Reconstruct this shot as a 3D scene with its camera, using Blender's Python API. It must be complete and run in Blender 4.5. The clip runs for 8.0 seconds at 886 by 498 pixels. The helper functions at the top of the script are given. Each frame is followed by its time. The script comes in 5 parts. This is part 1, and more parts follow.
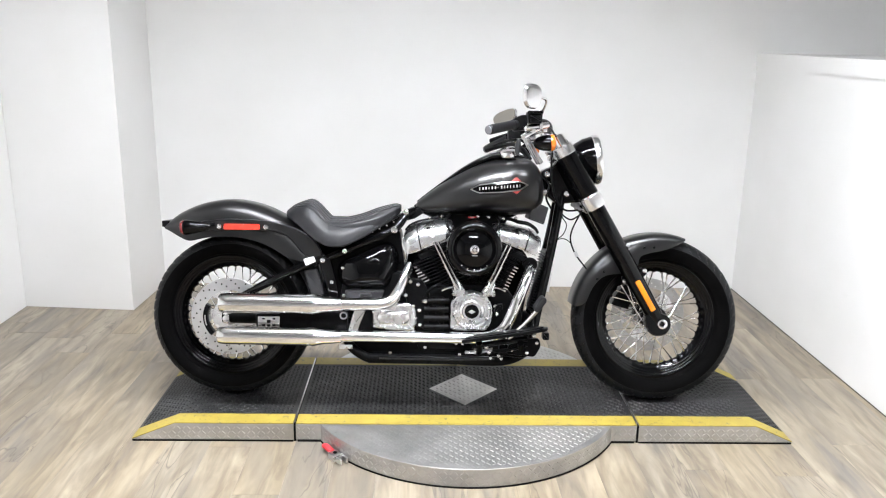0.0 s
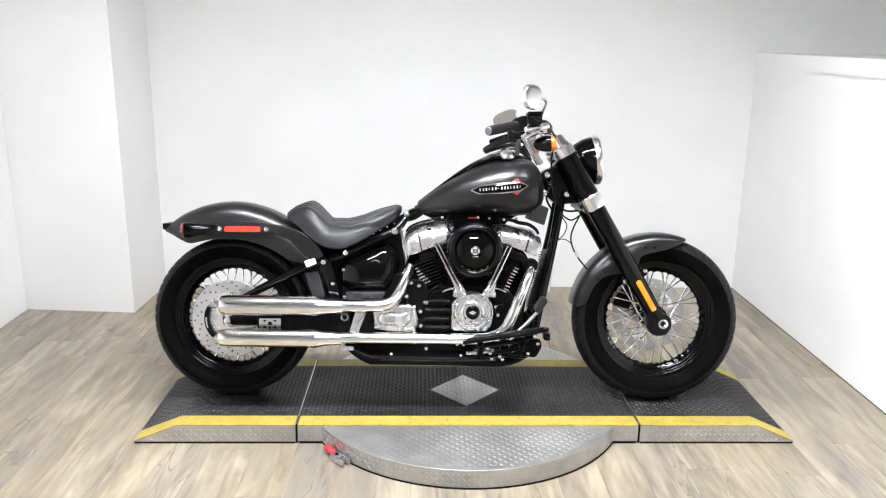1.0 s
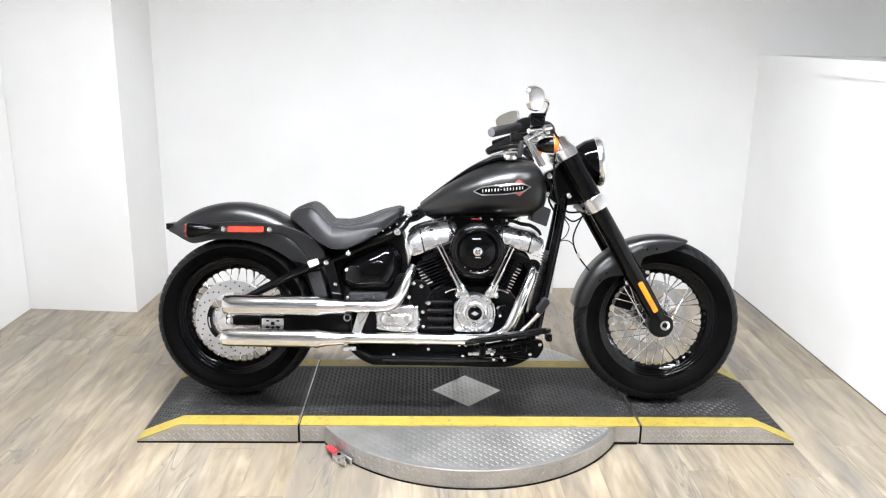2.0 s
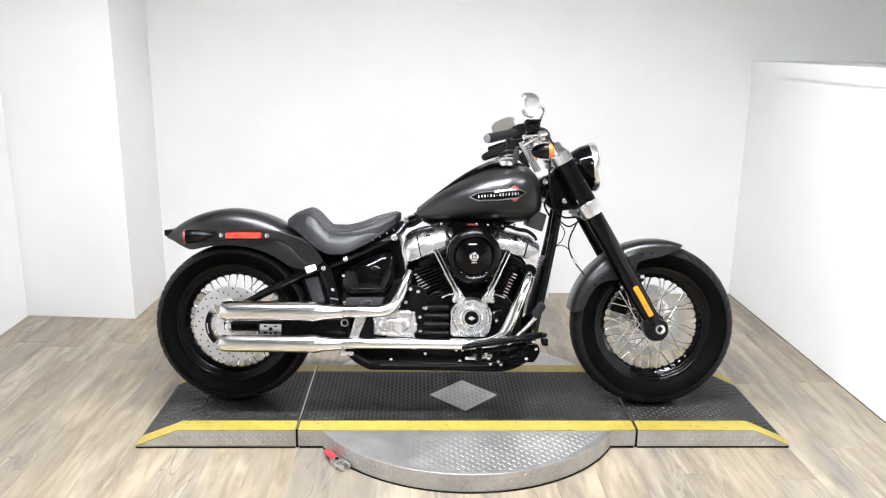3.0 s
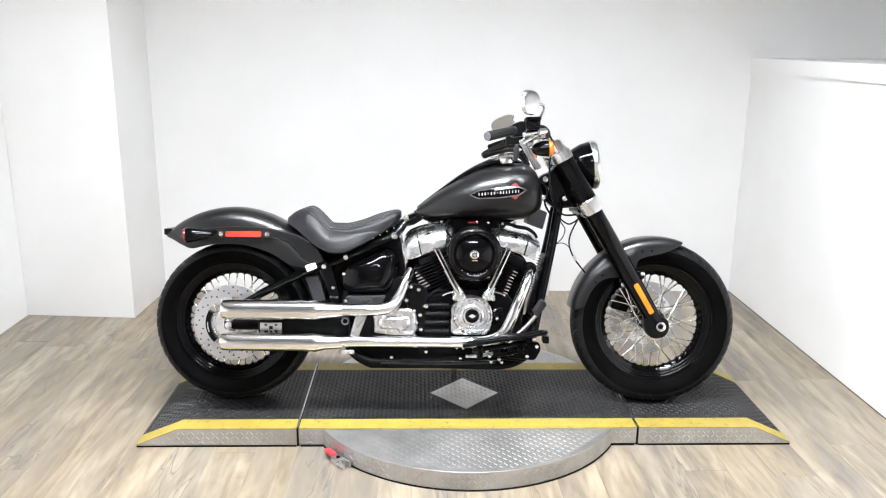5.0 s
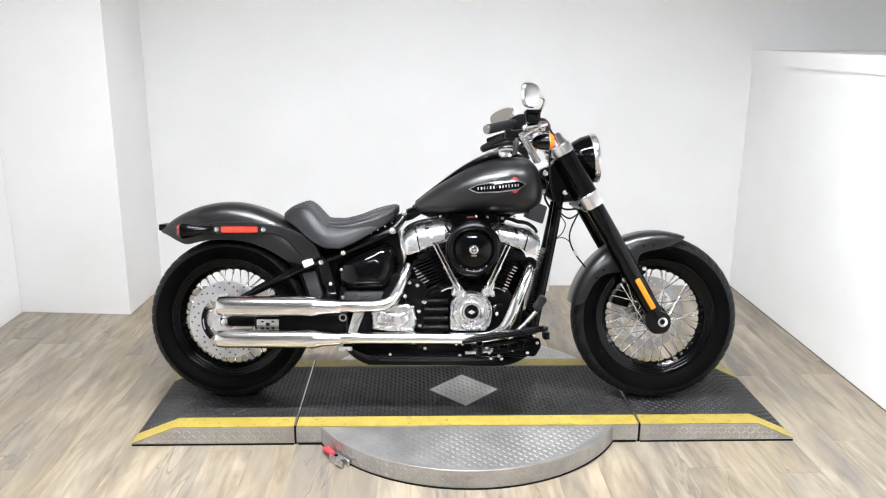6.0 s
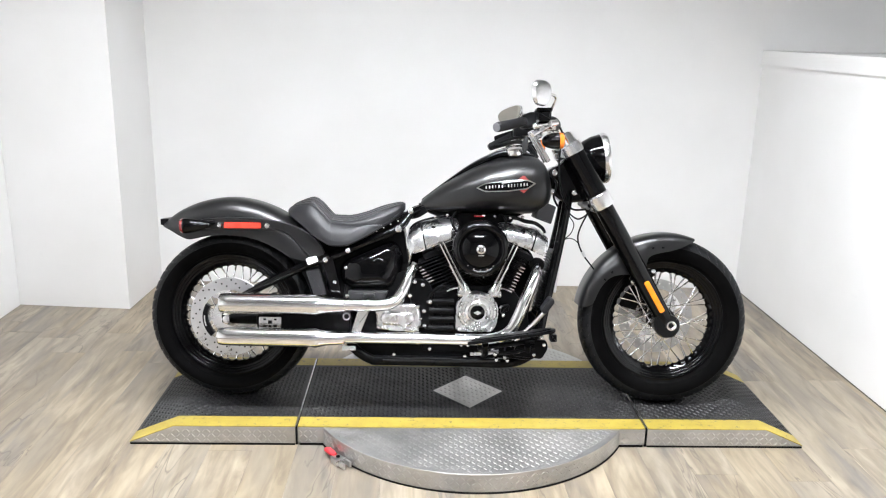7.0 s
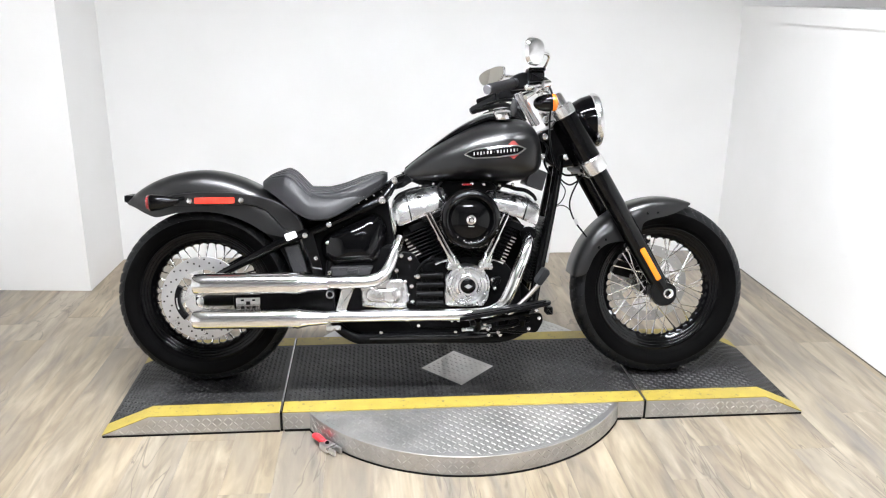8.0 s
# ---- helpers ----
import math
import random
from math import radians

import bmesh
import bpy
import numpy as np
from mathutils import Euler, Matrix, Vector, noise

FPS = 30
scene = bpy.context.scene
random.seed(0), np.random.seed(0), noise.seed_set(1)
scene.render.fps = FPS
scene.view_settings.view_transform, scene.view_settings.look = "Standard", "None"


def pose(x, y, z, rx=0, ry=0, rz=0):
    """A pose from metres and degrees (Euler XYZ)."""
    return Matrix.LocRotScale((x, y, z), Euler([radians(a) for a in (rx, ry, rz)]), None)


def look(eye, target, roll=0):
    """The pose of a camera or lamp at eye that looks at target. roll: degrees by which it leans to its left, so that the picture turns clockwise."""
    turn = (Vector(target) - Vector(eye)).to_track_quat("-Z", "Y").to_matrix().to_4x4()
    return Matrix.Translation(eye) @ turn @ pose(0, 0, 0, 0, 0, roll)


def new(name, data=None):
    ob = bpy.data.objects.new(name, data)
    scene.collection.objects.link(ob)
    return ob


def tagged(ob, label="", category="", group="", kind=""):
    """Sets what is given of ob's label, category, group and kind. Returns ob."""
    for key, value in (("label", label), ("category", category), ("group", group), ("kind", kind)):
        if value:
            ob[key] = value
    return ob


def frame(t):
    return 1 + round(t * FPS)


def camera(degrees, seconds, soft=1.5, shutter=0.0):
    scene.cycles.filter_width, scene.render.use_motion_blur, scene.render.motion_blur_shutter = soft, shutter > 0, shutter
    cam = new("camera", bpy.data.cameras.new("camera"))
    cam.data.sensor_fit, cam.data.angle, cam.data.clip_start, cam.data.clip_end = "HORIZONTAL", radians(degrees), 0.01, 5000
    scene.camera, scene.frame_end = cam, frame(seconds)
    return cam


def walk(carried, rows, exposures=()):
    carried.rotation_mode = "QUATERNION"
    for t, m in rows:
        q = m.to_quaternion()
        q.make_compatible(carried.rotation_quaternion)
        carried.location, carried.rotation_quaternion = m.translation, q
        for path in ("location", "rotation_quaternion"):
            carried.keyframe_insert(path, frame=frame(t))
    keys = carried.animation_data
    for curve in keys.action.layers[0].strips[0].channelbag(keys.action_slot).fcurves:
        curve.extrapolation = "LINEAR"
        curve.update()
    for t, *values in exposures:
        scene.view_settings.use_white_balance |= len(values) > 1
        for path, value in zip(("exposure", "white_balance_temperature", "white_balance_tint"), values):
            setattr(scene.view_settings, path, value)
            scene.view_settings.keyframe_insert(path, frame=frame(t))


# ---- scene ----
cam = camera(57.8, 8.0, 1.15)
PATH = [
    (0, (-0.09, -2.89, 1.44), (-0.036, -0.959, 0.924), 1.1),
    (0.5, (-0.089, -2.892, 1.44), (-0.035, -0.962, 0.92), 1.2),
    (1, (-0.094, -2.892, 1.443), (-0.039, -0.96, 0.928), 0.8),
    (1.5, (-0.097, -2.895, 1.444), (-0.049, -0.964, 0.929), 1.0),
    (3, (-0.096, -2.921, 1.449), (-0.038, -0.985, 0.95), 0.8),
    (3.5, (-0.091, -2.936, 1.449), (-0.037, -0.998, 0.958), 0.8),
    (4, (-0.091, -2.935, 1.454), (-0.029, -0.998, 0.961), 0.6),
    (4.5, (-0.101, -2.929, 1.452), (-0.041, -0.993, 0.952), 0.7),
    (6, (-0.105, -2.878, 1.44), (-0.038, -0.947, 0.923), 0.5),
    (6.5, (-0.118, -2.848, 1.442), (-0.043, -0.921, 0.911), 1.2),
    (7, (-0.131, -2.827, 1.434), (-0.061, -0.898, 0.91), 1.4),
    (7.5, (-0.165, -2.781, 1.426), (-0.076, -0.863, 0.867), 2.3),
    (8, (-0.226, -2.667, 1.411), (-0.052, -0.769, 0.806), 0.7),
]
EXPOSURES = [(0, 0.02), (1, 0.09), (1.5, 0.13), (3, 0.17), (4, 0.17), (4.5, 0.20), (6, 0.05), (7, 0.06), (7.5, 0.08), (8, 0.11)]
walk(cam, [(t, look(eye, target, roll)) for t, eye, target, roll in PATH], EXPOSURES)

# ---- light ----
world = bpy.data.worlds.new("room_air")
scene.world = world
world.use_nodes = True
world.node_tree.nodes["Background"].inputs[0].default_value = (1.0, 0.98, 0.95, 1)
world.node_tree.nodes["Background"].inputs[1].default_value = 0.05
LAMP_POWER = 304.0

# ---- materials ----
def mat(name, c1, c2=None, rough=0.5, metal=0.0, scale=12.0, fine=180.0, bump=0.1, spread=0.08, stretch=(1, 1, 1), coat=0.0, rand=0.0, emit=0.0, depth=0.002, ior=1.5, spec=0.5):
    """A principled surface: two tones mixed by coarse noise, roughness varied by it, relief from fine noise."""
    m = bpy.data.materials.new(name)
    m.use_nodes = True
    nt = m.node_tree
    b = nt.nodes["Principled BSDF"]
    c2 = c2 or tuple(min(1, v * 1.15) for v in c1)
    tc = nt.nodes.new("ShaderNodeTexCoord")
    mp = nt.nodes.new("ShaderNodeMapping")
    mp.inputs["Scale"].default_value = stretch
    nt.links.new(tc.outputs["Object"], mp.inputs["Vector"])
    n1 = nt.nodes.new("ShaderNodeTexNoise")
    n1.inputs["Scale"].default_value, n1.inputs["Detail"].default_value = scale, 5
    n2 = nt.nodes.new("ShaderNodeTexNoise")
    n2.inputs["Scale"].default_value, n2.inputs["Detail"].default_value = fine, 3
    for n in (n1, n2):
        nt.links.new(mp.outputs[0], n.inputs["Vector"])
    ramp = nt.nodes.new("ShaderNodeValToRGB")
    ramp.color_ramp.elements[0].position, ramp.color_ramp.elements[1].position = 0.3, 0.7
    ramp.color_ramp.elements[0].color, ramp.color_ramp.elements[1].color = (*c1, 1), (*c2, 1)
    nt.links.new(n1.outputs["Fac"], ramp.inputs["Fac"])
    col = ramp.outputs["Color"]
    if rand:
        info = nt.nodes.new("ShaderNodeObjectInfo")
        hsv = nt.nodes.new("ShaderNodeHueSaturation")
        mr = nt.nodes.new("ShaderNodeMapRange")
        mr.inputs[3].default_value, mr.inputs[4].default_value = 1 - rand, 1 + rand
        nt.links.new(info.outputs["Random"], mr.inputs[0])
        nt.links.new(mr.outputs[0], hsv.inputs["Value"])
        nt.links.new(col, hsv.inputs["Color"])
        col = hsv.outputs["Color"]
    nt.links.new(col, b.inputs["Base Color"])
    mr2 = nt.nodes.new("ShaderNodeMapRange")
    mr2.inputs[3].default_value, mr2.inputs[4].default_value = max(0.02, rough - spread), min(1, rough + spread)
    nt.links.new(n1.outputs["Fac"], mr2.inputs[0])
    nt.links.new(mr2.outputs[0], b.inputs["Roughness"])
    b.inputs["Metallic"].default_value = metal
    b.inputs["IOR"].default_value = ior
    b.inputs["Specular IOR Level"].default_value = spec
    b.inputs["Coat Weight"].default_value = coat
    b.inputs["Coat Roughness"].default_value = 0.03
    if bump:
        bp = nt.nodes.new("ShaderNodeBump")
        bp.inputs["Strength"].default_value, bp.inputs["Distance"].default_value = bump, depth
        nt.links.new(n2.outputs["Fac"], bp.inputs["Height"])
        nt.links.new(bp.outputs[0], b.inputs["Normal"])
    if emit:
        b.inputs["Emission Color"].default_value = (0.950, 0.98, 1.042, 1)
        b.inputs["Emission Strength"].default_value = emit
    return m


def plank_material():
    """Vinyl wood-look boards: long grain, grey weathering patches, tone by board."""
    m = bpy.data.materials.new("weathered_plank")
    m.use_nodes = True
    nt = m.node_tree
    b = nt.nodes["Principled BSDF"]
    tc = nt.nodes.new("ShaderNodeTexCoord")
    info = nt.nodes.new("ShaderNodeObjectInfo")
    shift = nt.nodes.new("ShaderNodeVectorMath")
    shift.operation = "MULTIPLY_ADD"
    shift.inputs[1].default_value = (1, 1, 1)
    comb = nt.nodes.new("ShaderNodeCombineXYZ")
    mul = nt.nodes.new("ShaderNodeMath")
    mul.operation, mul.inputs[1].default_value = "MULTIPLY", 37.0
    nt.links.new(info.outputs["Random"], mul.inputs[0])
    for k in range(3):
        nt.links.new(mul.outputs[0], comb.inputs[k])
    nt.links.new(tc.outputs["Object"], shift.inputs[0])
    nt.links.new(comb.outputs[0], shift.inputs[2])
    mp = nt.nodes.new("ShaderNodeMapping")
    mp.inputs["Scale"].default_value = (1, 0.15, 1)
    nt.links.new(shift.outputs[0], mp.inputs["Vector"])

    def noise_at(scale, detail, dist=0.0):
        n = nt.nodes.new("ShaderNodeTexNoise")
        n.inputs["Scale"].default_value, n.inputs["Detail"].default_value, n.inputs["Distortion"].default_value = scale, detail, dist
        nt.links.new(mp.outputs[0], n.inputs["Vector"])
        return n
    grain, patch, streak = noise_at(60, 5, 0.6), noise_at(8.5, 4, 1.2), noise_at(20, 3, 1.4)
    r1 = nt.nodes.new("ShaderNodeValToRGB")
    e = r1.color_ramp.elements
    e[0].position, e[0].color = 0.30, (*PLANK_DARK, 1)
    e[1].position, e[1].color = 0.68, (*PLANK_LIGHT, 1)
    mid = e.new(0.5)
    mid.color = (*PLANK_MID, 1)
    nt.links.new(patch.outputs["Fac"], r1.inputs["Fac"])
    r2 = nt.nodes.new("ShaderNodeValToRGB")
    r2.color_ramp.elements[0].position, r2.color_ramp.elements[0].color = 0.34, (0.60, 0.59, 0.60, 1)
    r2.color_ramp.elements[1].position, r2.color_ramp.elements[1].color = 0.58, (1, 1, 1, 1)
    nt.links.new(streak.outputs["Fac"], r2.inputs["Fac"])
    mix = nt.nodes.new("ShaderNodeMixRGB")
    mix.blend_type, mix.inputs[0].default_value = "MULTIPLY", 0.75
    nt.links.new(r1.outputs[0], mix.inputs[1])
    nt.links.new(r2.outputs[0], mix.inputs[2])
    r3 = nt.nodes.new("ShaderNodeValToRGB")
    r3.color_ramp.elements[0].position, r3.color_ramp.elements[0].color = 0.35, (0.72, 0.70, 0.68, 1)
    r3.color_ramp.elements[1].position, r3.color_ramp.elements[1].color = 0.6, (1, 1, 1, 1)
    nt.links.new(grain.outputs["Fac"], r3.inputs["Fac"])
    mix2 = nt.nodes.new("ShaderNodeMixRGB")
    mix2.blend_type, mix2.inputs[0].default_value = "MULTIPLY", 0.25
    nt.links.new(mix.outputs[0], mix2.inputs[1])
    nt.links.new(r3.outputs[0], mix2.inputs[2])
    # grey weathered patches with soft ends, and a few small dark knots
    def laid_over(base, src, lo, hi, top, colour):
        f = nt.nodes.new("ShaderNodeMapRange")
        f.inputs[1].default_value, f.inputs[2].default_value, f.inputs[4].default_value = lo, hi, top
        nt.links.new(src.outputs["Fac"], f.inputs[0])
        mx = nt.nodes.new("ShaderNodeMixRGB")
        mx.inputs[2].default_value = (*colour, 1)
        nt.links.new(f.outputs[0], mx.inputs[0])
        nt.links.new(base.outputs[0], mx.inputs[1])
        return mx
    mix2 = laid_over(mix2, noise_at(6.0, 4, 1.2), 0.50, 0.64, 0.58, (0.200, 0.173, 0.143))
    mix2 = laid_over(mix2, noise_at(8.5, 1, 0.3), 0.72, 0.78, 0.45, (0.095, 0.083, 0.070))
    vein, where = noise_at(5.5, 3, 2.2), noise_at(3.1, 1)
    off = nt.nodes.new("ShaderNodeMath")
    off.operation, off.inputs[1].default_value = "SUBTRACT", 0.5
    nt.links.new(vein.outputs["Fac"], off.inputs[0])
    mag = nt.nodes.new("ShaderNodeMath")
    mag.operation = "ABSOLUTE"
    nt.links.new(off.outputs[0], mag.inputs[0])
    line = nt.nodes.new("ShaderNodeMapRange")
    line.inputs[1].default_value, line.inputs[2].default_value, line.inputs[3].default_value, line.inputs[4].default_value = 0.0, 0.015, 1.0, 0.0
    nt.links.new(mag.outputs[0], line.inputs[0])
    some = nt.nodes.new("ShaderNodeMapRange")
    some.inputs[1].default_value, some.inputs[2].default_value = 0.49, 0.54
    nt.links.new(where.outputs["Fac"], some.inputs[0])
    both = nt.nodes.new("ShaderNodeMath")
    both.operation = "MULTIPLY"
    nt.links.new(line.outputs[0], both.inputs[0])
    nt.links.new(some.outputs[0], both.inputs[1])
    half = nt.nodes.new("ShaderNodeMath")
    half.operation, half.inputs[1].default_value = "MULTIPLY", 0.66
    nt.links.new(both.outputs[0], half.inputs[0])
    mix3 = nt.nodes.new("ShaderNodeMixRGB")
    mix3.inputs[2].default_value = (0.09, 0.075, 0.06, 1)
    nt.links.new(half.outputs[0], mix3.inputs[0])
    nt.links.new(mix2.outputs[0], mix3.inputs[1])
    mix2 = mix3
    hsv = nt.nodes.new("ShaderNodeHueSaturation")
    for src, slot, lo, hi in ((info.outputs["Random"], "Value", 0.93, 1.07),):
        mr = nt.nodes.new("ShaderNodeMapRange")
        mr.inputs[3].default_value, mr.inputs[4].default_value = lo, hi
        nt.links.new(src, mr.inputs[0])
        nt.links.new(mr.outputs[0], hsv.inputs[slot])
    fr = nt.nodes.new("ShaderNodeMath")
    fr.operation = "FRACT"
    m7 = nt.nodes.new("ShaderNodeMath")
    m7.operation, m7.inputs[1].default_value = "MULTIPLY", 7.31
    nt.links.new(info.outputs["Random"], m7.inputs[0])
    nt.links.new(m7.outputs[0], fr.inputs[0])
    mrs = nt.nodes.new("ShaderNodeMapRange")
    mrs.inputs[3].default_value, mrs.inputs[4].default_value = 0.88, 1.16
    nt.links.new(fr.outputs[0], mrs.inputs[0])
    nt.links.new(mrs.outputs[0], hsv.inputs["Saturation"])
    nt.links.new(mix2.outputs[0], hsv.inputs["Color"])
    nt.links.new(hsv.outputs[0], b.inputs["Base Color"])
    b.inputs["Roughness"].default_value = 0.38
    bp = nt.nodes.new("ShaderNodeBump")
    bp.inputs["Strength"].default_value, bp.inputs["Distance"].default_value = 0.25, 0.001
    nt.links.new(grain.outputs["Fac"], bp.inputs["Height"])
    nt.links.new(bp.outputs[0], b.inputs["Normal"])
    return m


PLANK_DARK, PLANK_MID, PLANK_LIGHT = (0.176, 0.157, 0.138), (0.268, 0.223, 0.164), (0.376, 0.318, 0.240)
PLANK = plank_material()
WALL = mat("white_wall_paint", (0.80, 0.795, 0.78), (0.84, 0.835, 0.825), 0.55, 0, 2.5, 260, 0.06, 0.06)
# for the unseen wall behind the camera; grey chosen for the bike's reflections
UNSEEN_WALL = mat("unseen_wall_grey", (0.54, 0.535, 0.525), (0.60, 0.595, 0.583), 0.7, 0, 2.0, 120, 0.1)
def smudge(m, scale, lo, hi, dark, tone=(0.25, 0.24, 0.22)):
    """Sparse handling marks and dust: tints where a coarse noise peaks."""
    nt = m.node_tree
    b = nt.nodes["Principled BSDF"]
    src = b.inputs["Base Color"].links[0].from_socket
    tc = nt.nodes.new("ShaderNodeTexCoord")
    n = nt.nodes.new("ShaderNodeTexNoise")
    n.inputs["Scale"].default_value, n.inputs["Detail"].default_value, n.inputs["Roughness"].default_value = scale, 6, 0.65
    nt.links.new(tc.outputs["Object"], n.inputs["Vector"])
    mr = nt.nodes.new("ShaderNodeMapRange")
    mr.inputs[1].default_value, mr.inputs[2].default_value, mr.inputs[4].default_value = lo, hi, dark
    nt.links.new(n.outputs["Fac"], mr.inputs[0])
    mix = nt.nodes.new("ShaderNodeMixRGB")
    mix.inputs[2].default_value = (*tone, 1)
    nt.links.new(mr.outputs[0], mix.inputs[0])
    nt.links.new(src, mix.inputs[1])
    nt.links.new(mix.outputs[0], b.inputs["Base Color"])


smudge(WALL, 6.0, 0.68, 0.78, 0.07)
# unseen ceiling: dark tone stands for its lack of light, limits bounce
CEILING = mat("unlit_ceiling_grey", (0.27, 0.27, 0.265), None, 0.8, 0, 4, 200, 0.1)
SUBFLOOR = mat("plank_joint", (0.24, 0.205, 0.155), None, 0.8)
TREAD_ALU = mat("bare_tread_aluminium", (0.37, 0.364, 0.350), (0.53, 0.523, 0.506), 0.36, 0.84, 9, 120, 0.12, 0.10)
DECK = mat("black_deck_coating", (0.004, 0.0041, 0.0044), (0.012, 0.012, 0.0123), 0.44, 0.0, 7, 220, 0.15, 0.10, spec=0.26)
DECK_LUG = mat("worn_black_tread", (0.006, 0.0062, 0.0067), (0.020, 0.0203, 0.021), 0.38, 0.0, 26, 220, 0.12, 0.08, spec=0.34)
YELLOW = mat("yellow_edge_paint", (0.30, 0.228, 0.036), (0.37, 0.288, 0.052), 0.5, 0, 18, 150, 0.12)
smudge(YELLOW, 60.0, 0.585, 0.65, 0.75, (0.10, 0.09, 0.06))
smudge(DECK, 4.5, 0.50, 0.70, 0.07)
smudge(DECK_LUG, 4.5, 0.50, 0.70, 0.10)
smudge(TREAD_ALU, 25.0, 0.60, 0.74, 0.45)
JOINT = mat("dusty_joint", (0.075, 0.064, 0.050), None, 0.8)
# one black for rubber feet and for dark gaps, bores and holes
SEAM = mat("rubber_and_gap_black", (0.006, 0.006, 0.006), None, 0.7, spec=0.12)
RUBBER = mat("tyre_rubber", (0.0014, 0.0014, 0.0015), (0.0030, 0.0029, 0.0029), 0.58, 0, 9, 300, 0.12, spec=0.02)
# paler than the sidewall: dust, plus light on the tread put into the colour
TREAD = mat("lit_dusty_tread_rubber", (0.0045, 0.0046, 0.0051), (0.0085, 0.0088, 0.0096), 0.5, 0, 14, 260, 0.2, spec=0.18)
PLASTIC = mat("dark_grey_plastic", (0.014, 0.014, 0.0155), (0.021, 0.021, 0.0228), 0.42, 0, 18, 420, 0.15, spec=0.4)
DENIM = mat("black_denim_paint", (0.006, 0.006, 0.0063), (0.008, 0.008, 0.0083), 0.30, 0.0, 20, 900, 0.0, 0.012, spec=0.42)
GLOSS = mat("gloss_black_paint", (0.0015, 0.0015, 0.0017), None, 0.05, 0, 15, 300, 0.0, 0.02, spec=0.22)
SATIN = mat("satin_black_metal", (0.0025, 0.0025, 0.0028), (0.005, 0.005, 0.0053), 0.30, 0.0, 25, 400, 0.12, spec=0.06)
WRINKLE = mat("wrinkle_black_casting", (0.002, 0.002, 0.0022), (0.004, 0.004, 0.0043), 0.5, 0.0, 40, 500, 0.35, spec=0.05)
CHROME = mat("chrome_plate", (0.82, 0.82, 0.825), (0.88, 0.88, 0.885), 0.145, 1.0, 10, 200, 0.0, 0.03)
POLISHED = mat("polished_aluminium", (0.76, 0.76, 0.768), (0.90, 0.90, 0.907), 0.27, 1.0, 22, 55, 0.16, 0.09)
STEEL = mat("brake_steel", (0.62, 0.62, 0.63), (0.72, 0.72, 0.73), 0.30, 1.0, 20, 300, 0.08, 0.08)
# darker copy of the brake steel: the front disc's shade is in its colour
SHADED_STEEL = mat("shaded_disc_steel", (0.42, 0.415, 0.405), (0.52, 0.515, 0.505), 0.36, 1.0, 20, 300, 0.08, 0.08)
LEATHER = mat("black_vinyl_seat", (0.008, 0.008, 0.0092), (0.013, 0.013, 0.015), 0.44, 0, 30, 420, 0.25, 0.05, spec=0.34)
GREY_CAP = mat("grey_grip_cap", (0.11, 0.11, 0.12), (0.15, 0.15, 0.16), 0.4, 0, 30, 300, 0.1)
GRIP = mat("grip_rubber", (0.005, 0.005, 0.006), (0.009, 0.009, 0.0105), 0.5, 0, 40, 300, 0.15, spec=0.3)
RED_LENS = mat("red_reflector", (0.52, 0.028, 0.016), (0.64, 0.048, 0.026), 0.22, 0, 30, 700, 0.25, coat=0.5)
DARK_RED = mat("dark_red_lens", (0.14, 0.008, 0.010), (0.19, 0.012, 0.014), 0.15, 0, 30, 600, 0.2, coat=0.6)
AMBER = mat("amber_reflector", (0.80, 0.205, 0.004), (0.88, 0.26, 0.008), 0.22, 0, 30, 700, 0.25, coat=0.5)
ORANGE = mat("orange_lens", (0.80, 0.17, 0.015), (0.90, 0.24, 0.02), 0.2, 0, 30, 600, 0.2, coat=0.5)
SILVER_INK = mat("silver_ink", (0.42, 0.42, 0.41), None, 0.35, 0.4, 40, 300, 0.0)
BADGE_RED = mat("badge_red", (0.38, 0.05, 0.05), (0.45, 0.07, 0.06), 0.35, 0, 40, 300, 0.0)
RED_PLASTIC = mat("red_plastic_grip", (0.60, 0.03, 0.04), None, 0.4, 0, 40, 300, 0.1)
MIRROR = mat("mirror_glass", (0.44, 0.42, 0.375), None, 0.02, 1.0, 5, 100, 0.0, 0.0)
# wall white taken down to grey: the weaker light there is in the colour
LESS_LIT_WALL = mat("less_lit_wall_grey", (0.55, 0.54, 0.527), (0.59, 0.58, 0.566), 0.6, 0, 2.5, 260, 0.06, 0.06)
SHELL = mat("brushed_mirror_shell", (0.74, 0.74, 0.75), (0.82, 0.82, 0.83), 0.22, 1.0, 8, 200, 0.03, 0.05)
COLLAR = mat("bright_satin_collar", (0.82, 0.82, 0.83), (0.90, 0.90, 0.91), 0.24, 1.0, 14, 260, 0.04, 0.06)
GLASS = mat("headlamp_lens", (0.75, 0.76, 0.78), None, 0.05, 0.6, 5, 60, 0.2, 0.02)
DIFFUSER = mat("lit_diffuser", (0.9, 0.9, 0.9), None, 0.5, 0, 5, 50, 0.0, emit=LAMP_POWER)
WHITE_METAL = mat("white_enamel", (0.8, 0.8, 0.79), None, 0.4)

# ---- mesh helpers ----
def to_object(name, bm, material, sharp=35, even=True):
    bmesh.ops.recalc_face_normals(bm, faces=bm.faces)
    me = bpy.data.meshes.new(name)
    bm.to_mesh(me)
    bm.free()
    me.materials.append(material)
    me.shade_smooth()
    me.set_sharp_from_angle(angle=radians(sharp))
    ob = new(name, me)
    if even:
        ob.modifiers.new("even_shading", "WEIGHTED_NORMAL").keep_sharp = True
    return ob


